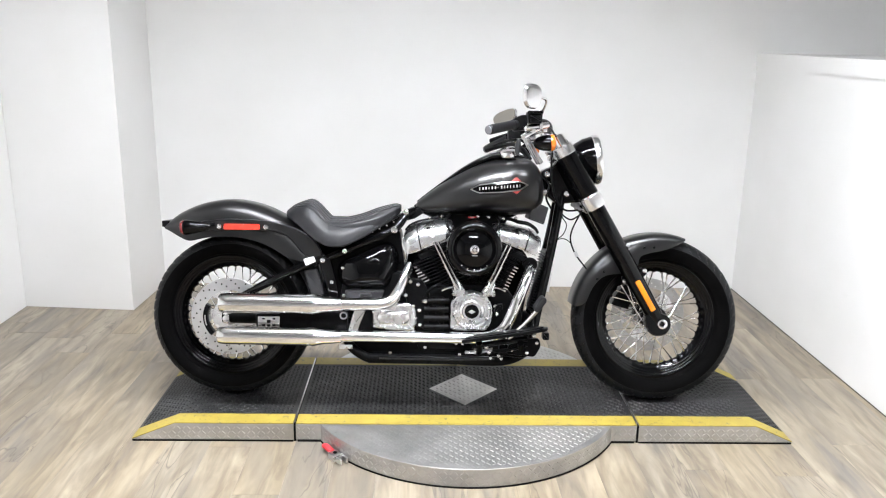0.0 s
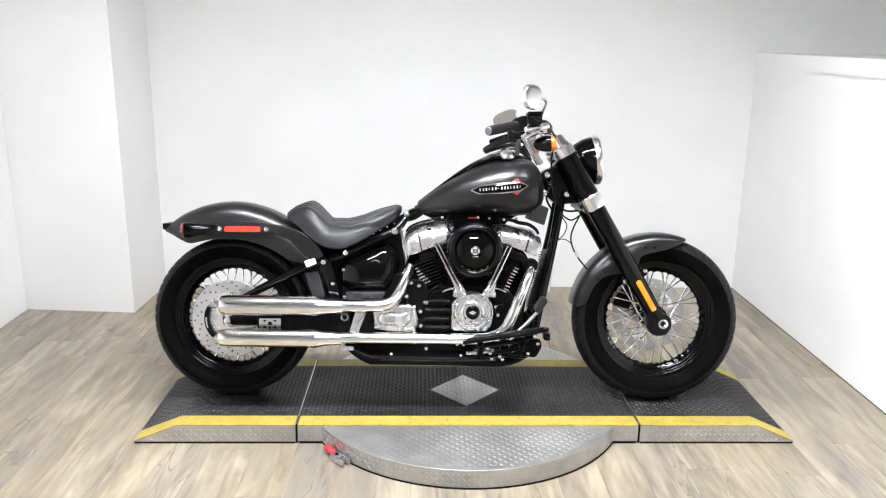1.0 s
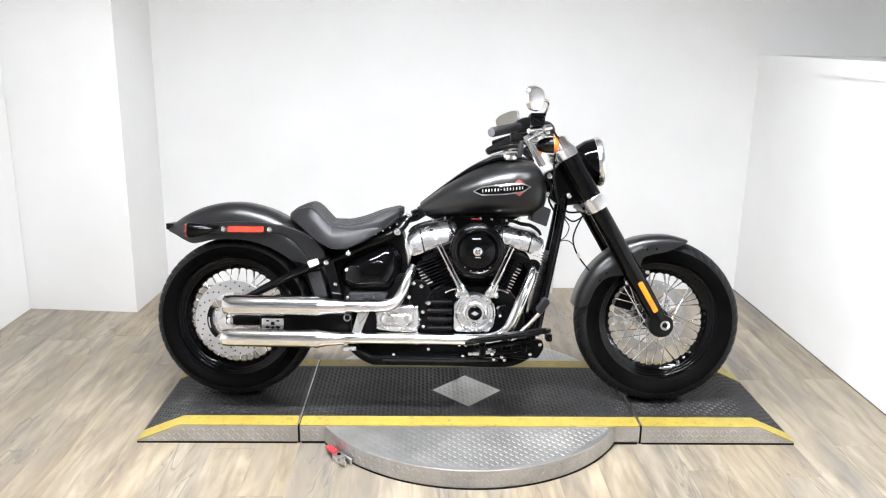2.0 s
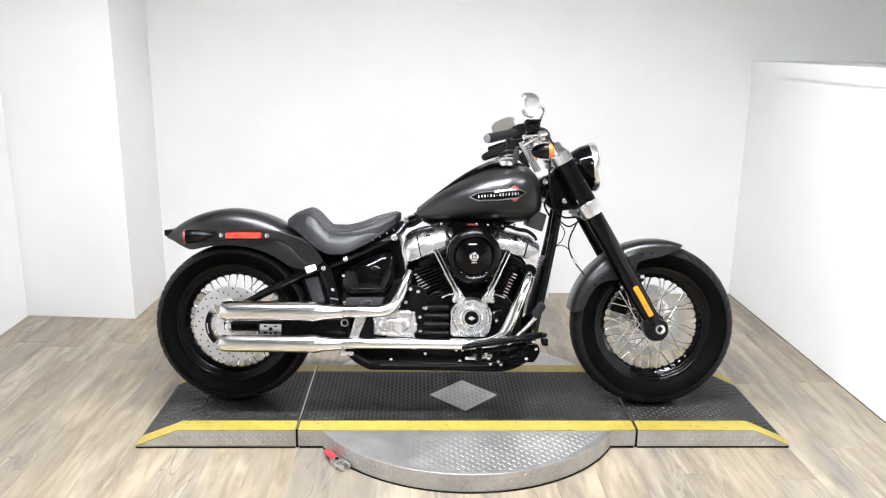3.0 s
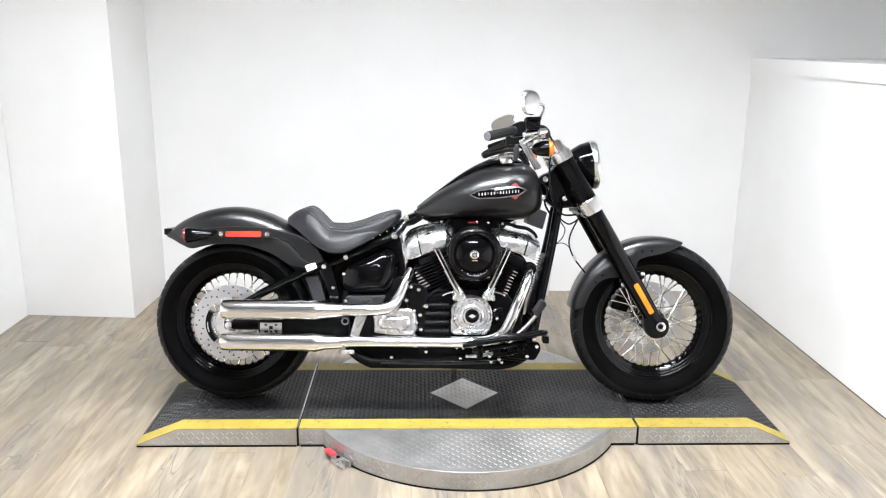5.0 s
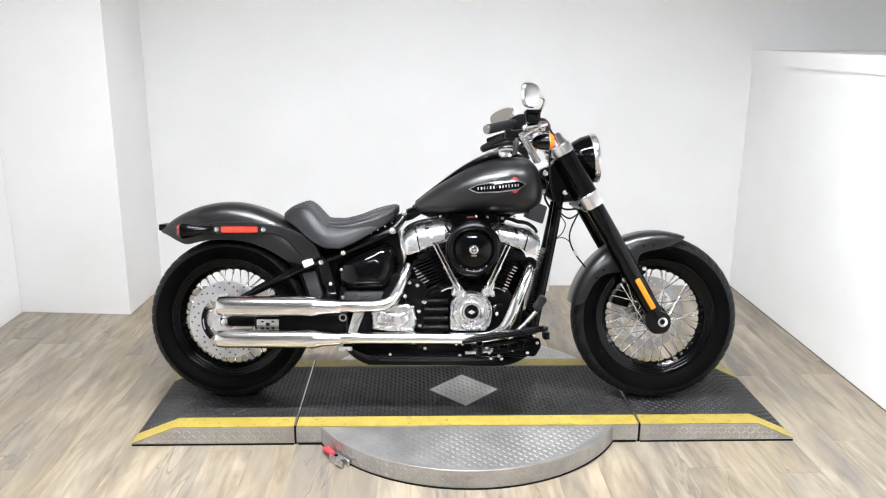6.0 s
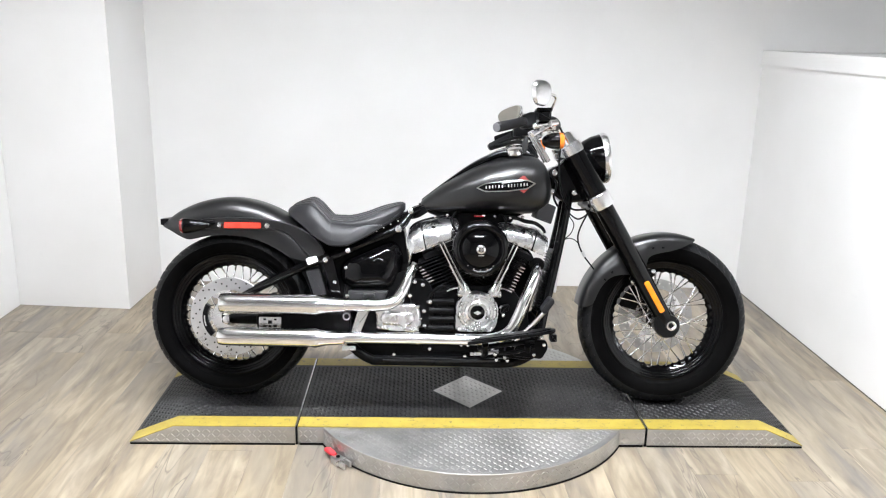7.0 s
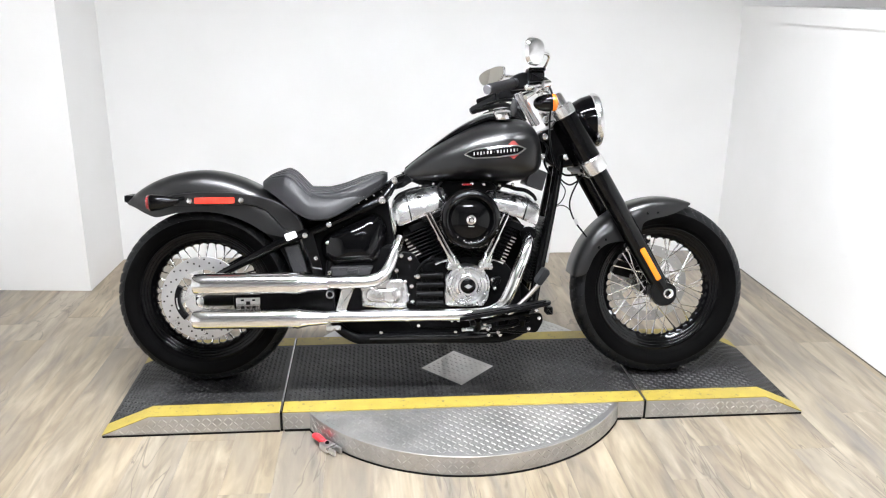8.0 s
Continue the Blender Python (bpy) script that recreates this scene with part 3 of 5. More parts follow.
def wheel(name, c, R, half, label):
    """Laced wheel: rim, tyre with shoulder grooves, hub, forty crossed spokes."""
    rim_r = 0.230
    scallop = lambda a, j, h: 0.0050 * abs(math.sin(20 * a)) - 0.003 if abs(h) < 0.15 * half else 0.0
    # stepped flank: four risers, each eased into its tread
    left = [(0.226, -0.66 * half), (0.2325, -0.645 * half), (0.2335, -0.62 * half)]
    r, y = 0.2335, -0.61 * half
    for k in range(4):
        left += [(r - 0.0052, y + 0.0004), (r - 0.0085, y + 0.0038), (r - 0.0088, y + 0.0056)]
        r, y = r - 0.0090, y + 0.0058
    left += [(0.1905, -0.20 * half), (0.184, -0.12 * half), (0.1805, 0.0)]
    prof = left + [(r, -y) for r, y in reversed(left[:-1])]
    rim = part(name, rev(prof, c, (0, 1, 0), 160, wave=scallop, closed=True), GLOSS, bike, label, 60)
    # tyre: bead, sidewall bulge, shoulder, crown
    hgt = R - rim_r
    sec = [(rim_r - 0.003, 0.63), (rim_r + 0.004, 0.71), (rim_r + 0.10 * hgt, 0.83), (rim_r + 0.13 * hgt, 0.842), (rim_r + 0.15 * hgt, 0.865), (rim_r + 0.30 * hgt, 0.955), (rim_r + 0.45 * hgt, 1.0), (rim_r + 0.58 * hgt, 0.985),
           (rim_r + 0.66 * hgt, 0.955), (rim_r + 0.70 * hgt, 0.93), (rim_r + 0.78 * hgt, 0.87), (rim_r + 0.86 * hgt, 0.77), (rim_r + 0.92 * hgt, 0.64), (rim_r + 0.965 * hgt, 0.45), (rim_r + 0.99 * hgt, 0.24), (R, 0.03)]
    n = 7
    full = [(r, -w * half) for r, w in sec[:n + 1]]
    crown = [(r, -w * half) for r, w in sec[n:]] + [(r, w * half) for r, w in reversed(sec[n:])]
    m = len(crown)

    def groove(a, j, h):
        k = min(j, m - 1 - j)
        if k < 1 or k > 7:
            return 0.0
        ph = (a / (2 * math.pi) * 46 + k * 0.17 + (0.5 if j >= m / 2 else 0)) % 1
        return -0.0055 if ph < 0.17 else 0.0
    tyre = part("tyre", merge(rev(full, c, (0, 1, 0), 120), rev([(r, -y) for r, y in full], c, (0, 1, 0), 120)), RUBBER, rim, "black rubber tyre", 28)
    part("tread", rev(crown, c, (0, 1, 0), 368, wave=groove), TREAD, rim, "dusty black tread with slanted grooves, paler as if lit", 28)
    hub = [(0, -0.055), (0.020, -0.055), (0.022, -0.05), (0.047, -0.046), (0.049, -0.040), (0.030, -0.034), (0.026, 0.0), (0.030, 0.034), (0.049, 0.040), (0.047, 0.046), (0.022, 0.05), (0.020, 0.055), (0, 0.055)]
    part("hub", rev(hub, c, (0, 1, 0), 40), POLISHED if c[0] < 0 else GLOSS, rim, "polished hub" if c[0] < 0 else "black hub")
    for i in range(40):
        side = -1 if i % 2 else 1
        a = 2 * math.pi * i / 40
        b = a + (1.4 if (i // 2) % 2 else -1.4)
        p = (c[0] + 0.044 * math.cos(b), side * 0.043, c[2] + 0.044 * math.sin(b))
        q = (c[0] + 0.181 * math.cos(a), side * 0.010, c[2] + 0.181 * math.sin(a))
        m = tuple(p[k] + (q[k] - p[k]) * 0.88 for k in range(3))
        part("spoke", tube([p, m, m, q], [0.0023, 0.0023, 0.0036, 0.0036], 6, 1), CHROME, rim)
    return rim


def drilled_ring(c, y, r0, r1, half, holes=45):
    """A flat ring with open holes in three staggered rows: a polar grid with cells left out, then walled all round."""
    n, m = holes * 3, 7
    def at(i, j, f):
        a, r = 2 * math.pi * i / n, r0 + (r1 - r0) * j / m
        return (c[0] + r * math.cos(a), y + f * half, c[2] + r * math.sin(a))
    vs = [at(i, j, f) for f in (-1, 1) for i in range(n) for j in range(m + 1)]
    num = lambda i, j, k: k * n * (m + 1) + (i % n) * (m + 1) + j
    gone = lambda i, j: j < 0 or j >= m or (i % 3 == 1 and j == (1, 3, 5)[(i % n) // 3 % 3])
    fs = []
    for i in range(n):
        for j in range(m):
            if gone(i, j):
                continue
            q = [(i, j), (i + 1, j), (i + 1, j + 1), (i, j + 1)]
            fs.append([num(*p, 0) for p in q])
            fs.append([num(*p, 1) for p in reversed(q)])
            for (a, b), e in (((i, j - 1), (q[0], q[1])), ((i + 1, j), (q[1], q[2])), ((i, j + 1), (q[2], q[3])), ((i - 1, j), (q[3], q[0]))):
                if gone(a, b):
                    fs.append([num(*e[1], 0), num(*e[0], 0), num(*e[0], 1), num(*e[1], 1)])
    me = bpy.data.meshes.new("scrap")
    me.from_pydata(vs, [], fs)
    bm = bmesh.new()
    bm.from_mesh(me)
    bpy.data.meshes.remove(me)
    bmesh.ops.recalc_face_normals(bm, faces=bm.faces)
    return bm


def brake_disc(c, y, r_out, r_in, parent, arms=5, fill=0.56, drilled_through=False):
    """Vented rotor: ring with drilled rows, hub ring and broad arms with crescent openings between them."""
    def ring(name, r0, r1, half, material, label, into):
        return part(name, rev([(r0, -half), (r1 - 0.001, -half), (r1, -half + 0.001), (r1, half - 0.001), (r1 - 0.001, half), (r0, half)], (c[0], y, c[2]), (0, 1, 0), 96, closed=True), material, into, label)
    if drilled_through:
        d = part("brake_disc", drilled_ring(c, y, r_in, r_out, 0.003), SHADED_STEEL, parent, "drilled steel brake disc, darkened as if in shade", 30)
    else:
        d = ring("brake_disc", r_in, r_out, 0.003, STEEL, "drilled steel brake disc", parent)
        bm = bmesh.new()
        for i in range(45):
            a = 2 * math.pi * i / 45
            r = r_in + (r_out - r_in) * (0.30, 0.55, 0.80)[i % 3]
            disc((c[0] + r * math.cos(a), y - 0.0034, c[2] + r * math.sin(a)), 0.0034, 0.0068, seg=10, bm=bm)
        part("drilled_holes", bm, SEAM, d, "small dark drilled holes")["kind"] = "stuff"
    ring("disc_carrier", 0.034, 0.066, 0.004, POLISHED, "polished disc carrier", d)
    for i in range(arms):
        a = 360 * i / arms + 20
        w = 360 / arms * fill
        n = 6
        outer = [(r_in + 0.003, a + w * k / n) for k in range(n + 1)]
        inner = [(0.064, a - 8 + w * 0.8 * k / n) for k in range(n, -1, -1)]
        o = [(c[0] + r * math.cos(radians(t)), c[2] + r * math.sin(radians(t))) for r, t in outer + inner]
        part("carrier_arm", slab(o, y - 0.0028, y + 0.0028, 0.0008), POLISHED, d)
        t = radians(a + w / 2)
        bolt(c[0] + (r_in - 0.008) * math.cos(t), y - 0.003, c[2] + (r_in - 0.008) * math.sin(t), 0.0055, 0.005, parent=d)
    return d


rear = wheel("rear_wheel", RW, 0.306, 0.078, "gloss black laced rear wheel")
front = wheel("front_wheel", FW, 0.318, 0.068, "gloss black laced front wheel")
brake_disc(RW, -0.083, 0.146, 0.100, rear)
brake_disc(FW, 0.075, 0.146, 0.108, front, drilled_through=True)

# brake calipers
def arc_outline(c, r0, r1, a0, a1, n=8):
    o = [(c[0] + r1 * math.cos(radians(a0 + (a1 - a0) * k / n)), c[2] + r1 * math.sin(radians(a0 + (a1 - a0) * k / n))) for k in range(n + 1)]
    return o + [(c[0] + r0 * math.cos(radians(a1 + (a0 - a1) * k / n)), c[2] + r0 * math.sin(radians(a1 + (a0 - a1) * k / n))) for k in range(n + 1)]


cal = part("rear_caliper", slab(arc_outline(RW, 0.080, 0.098, 150, 228), -0.106, -0.075, 0.005), SATIN, bike, "black rear brake caliper with plain lettering bars")
part("caliper_mark", slab(arc_outline(RW, 0.0865, 0.0905, 176, 202), -0.1075, -0.105, 0.0004), SILVER_INK, cal, "silver lettering bar")
part("front_caliper", slab(arc_outline(FW, 0.085, 0.155, 120, 165), 0.05, 0.11, 0.006), SATIN, bike, "black front brake caliper")

# rear fender, polar about the axle
def polar_fender(name, c, stations, half, material, label, power=0.62, thick=0.006):
    """Shell: (degrees, crown radius, skirt radius, half-width factor)."""
    rings = []
    for a, rc, rl, w in spl(stations, 8):
        ca, sa = math.cos(radians(a)), math.sin(radians(a))

        def pt(k, inset):
            ph = math.pi * k / 28
            cs, sn = math.cos(ph), max(math.sin(ph), 0.0)
            y = -(half * w - inset) * math.copysign(abs(cs) ** power, cs)
            r = rl + (rc - inset - rl) * sn ** 0.62
            return (c[0] + r * ca, y, c[2] + r * sa)
        rings.append([pt(k, 0) for k in range(29)] + [pt(k, thick) for k in range(28, -1, -1)])
    return part(name, loft(rings), material, bike, label, 40)


rear_fender = polar_fender("rear_fender", (-0.815, 0, 0.318),
                           [(127.5, 0.418, 0.402, 0.55), (125.3, 0.420, 0.380, 0.68), (121.5, 0.423, 0.340, 0.84), (116, 0.427, 0.311, 0.96), (104, 0.432, 0.302, 1.0), (90, 0.435, 0.298, 1.0),
                            (76, 0.432, 0.300, 1.0), (64, 0.428, 0.304, 1.0), (52, 0.424, 0.310, 1.0), (44, 0.420, 0.318, 1.0), (36, 0.412, 0.352, 1.0), (30, 0.400, 0.380, 1.0)], 0.110, DENIM, "matt black denim rear fender")
strut = [(-0.930, 0.657), (-0.905, 0.674), (-0.805, 0.683), (-0.70, 0.681), (-0.62, 0.670), (-0.545, 0.649), (-0.50, 0.620), (-0.47, 0.585), (-0.455, 0.548), (-0.50, 0.538), (-0.535, 0.559),
         (-0.565, 0.598), (-0.595, 0.627), (-0.645, 0.641), (-0.75, 0.639), (-0.905, 0.638)]
for s in (-1, 1):
    st = part("fender_strut", slab(rounded(strut, 0.02), s * 0.100, s * 0.122, 0.006), DENIM, bike, "matt black fender strut")
    if s < 0:
        part("side_reflector", slab([(-0.823, 0.6425), (-0.689, 0.6435), (-0.689, 0.666), (-0.823, 0.665)], -0.118, -0.131, 0.003, 0.006), RED_LENS, st, "red side reflector")
        for bx in (-0.840, -0.668):
            bolt(bx, -0.122, 0.654, 0.010, 0.006, parent=st)
part("strut_bracket", slab([(-0.526, 0.538), (-0.490, 0.549), (-0.480, 0.530), (-0.516, 0.515)], -0.142, -0.112, 0.002, 0.004), WHITE_METAL, bike, "pale exposed strut bracket")
for s in (-1, 1):
    sig = part("rear_turn_signal", rev([(0, -0.066), (0.006, -0.063), (0.016, -0.038), (0.025, -0.004), (0.0285, 0.024), (0.027, 0.030), (0, 0.030)], (-0.929, s * 0.155, 0.652), (-1, 0, -0.06), 28), GLOSS, bike, "black bullet turn signal with a red lens")
    part("lens", rev([(0.0255, 0.029), (0.0275, 0.032), (0.024, 0.040), (0.014, 0.045), (0, 0.046)], (-0.929, s * 0.155, 0.652), (-1, 0, -0.06), 28), DARK_RED, sig, "dark red lens")
    part("stalk", tube([(-0.91, s * 0.15, 0.657), (-0.885, s * 0.14, 0.660), (-0.86, s * 0.118, 0.662)], 0.008, 10), SATIN, sig)
part("plate_bracket", slab([(-1.074, 0.646), (-1.05, 0.640), (-1.045, 0.668), (-1.074, 0.668)], -0.06, 0.06, 0.003), SATIN, bike, "black tail bracket")

# front fender
front_fender = polar_fender("front_fender", FW,
                            [(73, 0.332, 0.322, 0.9), (76, 0.333, 0.306, 0.98), (82, 0.334, 0.283, 1.0), (90, 0.334, 0.268, 1.0), (100, 0.334, 0.262, 1.0), (107, 0.334, 0.255, 1.0), (112, 0.334, 0.225, 1.0), (117, 0.334, 0.205, 1.0),
                             (124, 0.334, 0.212, 1.0), (132, 0.334, 0.240, 1.0), (142, 0.334, 0.270, 1.0), (152, 0.334, 0.280, 1.0), (164, 0.334, 0.283, 1.0), (168, 0.333, 0.292, 0.98), (170.5, 0.332, 0.312, 0.92)], 0.080, DENIM, "matt black denim front fender", 0.55)
for fx, fz in ((0.754, 0.598), (0.791, 0.600), (0.579, 0.476), (0.604, 0.5045)):
    bolt(fx, -0.079, fz, 0.005, 0.003, parent=front_fender, material=SATIN)

# seat: stations along x of (x, top, bottom, half width)
SEAT = [(-0.606, 0.716, 0.702, 0.040), (-0.598, 0.723, 0.694, 0.066), (-0.576, 0.739, 0.682, 0.092), (-0.536, 0.7555, 0.652, 0.122), (-0.512, 0.7600, 0.630, 0.134), (-0.487, 0.7470, 0.611, 0.144), (-0.461, 0.7205, 0.597, 0.151),
        (-0.441, 0.6995, 0.588, 0.156), (-0.428, 0.6950, 0.586, 0.158), (-0.400, 0.6945, 0.586, 0.160), (-0.371, 0.6955, 0.590, 0.157), (-0.318, 0.7090, 0.615, 0.142), (-0.264, 0.7300, 0.648, 0.115), (-0.224, 0.7415, 0.676, 0.090), (-0.190, 0.7480, 0.704, 0.066), (-0.172, 0.7430, 0.722, 0.036)]
rings = []
for x, zt, zb, w in spl(SEAT, 6):
    h = zt - zb
    half = spl([(0.0, zb + 0.10 * h), (0.70 * w, zb), (0.97 * w, zb + 0.03 * h), (1.0 * w, zb + 0.12 * h), (0.955 * w, zb + 0.36 * h), (0.90 * w, zb + 0.52 * h), (0.80 * w, zt - 0.31 * h), (0.74 * w, zt - 0.24 * h), (0.62 * w, zt - 0.17 * h), (0.40 * w, zt - 0.09 * h), (0.18 * w, zt - 0.025 * h), (0.0, zt)], 14)
    side = []
    fan = 0.70 + 0.28 * min(1, max(0, (x + 0.44) / 0.19)) ** 1.3
    for y, z in half:
        if z > zb + (0.42 - 0.3 * (fan - 0.70) / 0.28) * h:
            k = y / (w * fan)
            soft = min(1, h / 0.05)
            if k < 1.0:
                z -= 0.012 * (0.5 + 0.5 * math.cos(2 * math.pi * k * 4)) ** 7 * soft
            z -= 0.010 * math.exp(-((k - 1.0) / 0.03) ** 2) * soft
        side.append((y, z))
    ring = [(x, -y, z) for y, z in side] + [(x, y, z) for y, z in side[-2:0:-1]]
    rings.append(ring)
seat = part("solo_seat", loft(rings), LEATHER, bike, "black pleated vinyl solo seat", 50)
edge = [(x, -w * 0.985, zb + (zt - zb) * 0.06) for x, zt, zb, w in SEAT[1:-1]]
part("seat_piping", tube(edge, 0.0035, 8, 5), LEATHER, seat, "black seat piping")

# fuel tank: stations of (x, top, bottom, half width)
TANK = [(-0.118, 0.738, 0.722, 0.020), (-0.108, 0.756, 0.718, 0.045), (-0.080, 0.780, 0.715, 0.066), (-0.030, 0.818, 0.713, 0.090), (0.025, 0.852, 0.712, 0.112), (0.085, 0.885, 0.711, 0.131), (0.140, 0.909, 0.711, 0.145), (0.200, 0.925, 0.711, 0.153),
        (0.255, 0.933, 0.712, 0.155), (0.300, 0.929, 0.714, 0.150), (0.335, 0.910, 0.724, 0.136), (0.356, 0.880, 0.742, 0.112), (0.367, 0.845, 0.765, 0.078), (0.371, 0.815, 0.790, 0.035)]
TANK_S = spl(TANK, 6)
rings = []
for x, zt, zb, w in TANK_S:
    zc, h = zb + (zt - zb) * 0.42, (zt - zb)
    ring = []
    for k in range(64):
        a = 2 * math.pi * k / 64
        c, s = math.cos(a), math.sin(a)
        y = w * math.copysign(abs(c) ** 0.80, c)
        z = zc + (h * 0.58 * s ** 0.90 if s >= 0 else -h * 0.42 * (-s) ** 0.72)
        ring.append((x, y, z))
    rings.append(ring)
tank = part("fuel_tank", loft(rings), DENIM, bike, "matt black denim teardrop fuel tank", 60)


def tank_side(x, z, lift):
    """A point on the tank's near flank."""
    q = [np.interp(x, [s[0] for s in TANK_S], [s[i] for s in TANK_S]) for i in (1, 2, 3)]
    zc, h = q[1] + (q[0] - q[1]) * 0.42, q[0] - q[1]
    v = min(1, (z - zc) / (h * 0.58)) ** (1 / 0.90) if z > zc else -min(1, (zc - z) / (h * 0.42)) ** (1 / 0.72)
    return (x, -q[2] * max(0, 1 - v * v) ** 0.40 - lift, z)


def decal(outline, lift, n=10, thick=0.0012):
    """A thin badge that follows the tank's flank; outline as top and bottom edge heights along x."""
    rows = []
    xs = np.linspace(outline[0][0], outline[-1][0], n * 2)
    for x in xs:
        t = np.interp(x, [o[0] for o in outline], [o[1] for o in outline])
        b = np.interp(x, [o[0] for o in outline], [o[2] for o in outline])
        up = [tank_side(x, b + (t - b) * k / 6, lift) for k in range(7)]
        dn = [tank_side(x, b + (t - b) * k / 6, lift - thick - 0.001) for k in range(6, -1, -1)]
        rows.append(up + dn)
    return loft(rows)


part("tank_badge", decal([(0.218, 0.822, 0.815), (0.250, 0.853, 0.797), (0.258, 0.855, 0.793), (0.284, 0.830, 0.818)], 0.0016), BADGE_RED, tank, "red diamond of the tank badge")
part("tank_badge", decal([(0.088, 0.8095, 0.8065), (0.118, 0.8260, 0.793), (0.20, 0.838, 0.797), (0.271, 0.841, 0.8065), (0.300, 0.8295, 0.8265)], 0.0028), CHROME, tank, "chrome outline of the tank badge")
part("tank_badge", decal([(0.096, 0.810, 0.807), (0.120, 0.822, 0.797), (0.20, 0.834, 0.801), (0.268, 0.837, 0.811), (0.290, 0.829, 0.826)], 0.0040), GLOSS, tank, "black field of the tank badge")
for i, (wd, hh) in enumerate(((5, 6.5), (7, 6.0), (6, 6.5), (4, 5.5), (6, 6.5), (7, 6.0), (4, 1.8), (7, 6.2), (6, 6.8), (5, 6.0), (4, 6.8), (6, 6.2), (7, 6.6), (5, 6.0))):
    bx = 0.1205 + i * 0.0112
    zm = 0.8105 + (bx - 0.12) * 0.09
    part("badge_bar", decal([(bx, zm + hh / 1250, zm - hh / 1250), (bx + wd / 1400, zm + hh / 1250, zm - hh / 1250)], 0.0052, 2), SILVER_INK, tank, "plain silver lettering bar")

# tank console with speedometer and fuel cap
rings = []
for x, z, w, d in spl([(-0.11, 0.760, 0.008, 0.02), (-0.06, 0.800, 0.014, 0.025), (0.0, 0.846, 0.026, 0.03), (0.065, 0.893, 0.036, 0.03), (0.13, 0.930, 0.048, 0.03), (0.19, 0.952, 0.056, 0.03), (0.25, 0.950, 0.056, 0.04), (0.31, 0.932, 0.044, 0.05), (0.35, 0.895, 0.02, 0.04)], 5):
    rings.append([(x, w * math.copysign(abs(math.cos(a)) ** 0.7, math.cos(a)), z - d / 2 + d / 2 * math.copysign(abs(math.sin(a)) ** 0.7, math.sin(a))) for a in [2 * math.pi * k / 32 for k in range(32)]])
console = part("tank_console", loft(rings), GLOSS, bike, "gloss black tank console")
part("speedometer", disc((0.20, 0, 0.943), 0.045, 0.014, (-0.25, 0, 1), 40), CHROME, console, "chrome speedometer bezel")
part("fuel_cap", rev([(0, 0.016), (0.020, 0.015), (0.028, 0.011), (0.031, 0.004), (0.031, -0.008), (0, -0.008)], (0.231, -0.066, 0.943), (-0.15, -0.28, 1), 36), CHROME, tank, "chrome fuel cap")

# ---- engine ----
CRANK = (0.100, 0.30)


def engine_cylinder(lean, y0=-0.115, y1=0.10):
    """Finned black barrel along its lean, with a head block above."""
    d = Vector((math.sin(radians(lean)), 0, math.cos(radians(lean))))
    t = Vector((d.z, 0, -d.x))
    o = Vector((CRANK[0], 0, CRANK[1]))
    out = 1 if lean > 0 else -1

    def plate(a0, a1, half, ya, yb, bev, lo=None):
        q = []
        lo_ = -half if lo is None else lo
        for u, v in rounded([(lo_, a0), (half, a0), (half, a1), (lo_, a1)], 0.001, 1):
            p = o + t * u + d * v
            q.append((p.x, p.z))
        return slab(q, ya, yb, bev)
    barrel = part("engine_cylinder", plate(0.12, 0.335, 0.046, -0.09, 0.08, 0.01), WRINKLE, bike, "black finned engine cylinder", 30)
    for i in range(12):
        a = 0.150 + i * 0.0125
        w = 0.064 + 0.004 * (i > 7) + (0.010 if out > 0 else 0)
        lo = None if out > 0 or i < 4 else -0.117
        part("cooling_fin", plate(a, a + 0.0042, w, y0, y1, 0.0012, lo), WRINKLE, barrel)
        if (0 < i < 10) if out > 0 else (4 < i < 11):
            e = (w - 0.017, w + 0.001) if out > 0 else (-0.118, -0.112 + 0.005 * (11 - i))
            part("fin_tip", plate(a - 0.0003, a + 0.0045, e[1], y0 - 0.001, y0 + 0.03, 0.0006, e[0]), CHROME, barrel, "bright machined fin tip")
    return barrel, d, t


def rocker_loft(pairs, lift):
    """Cover with an upright face that rolls over into its top; pairs of foot and crown points along its length."""
    rings = []
    m = len(pairs)
    for i, ((bx, bz), (tx, tz), inset) in enumerate(pairs):
        face = spl([(0.02, 0.0), (-0.112, 0.0), (-0.127, 0.03), (-0.1305, 0.12), (-0.130, 0.34), (-0.126, 0.54), (-0.114, 0.72), (-0.094, 0.86), (-0.066, 0.95), (-0.03, 1.0), (0.02, 1.0)], 4)
        rings.append([(bx + (tx - bx) * f, (y - lift) if y > 0 else (y - lift) * (1 - inset), bz + (tz - bz) * f) for y, f in face])
    return loft(rings)


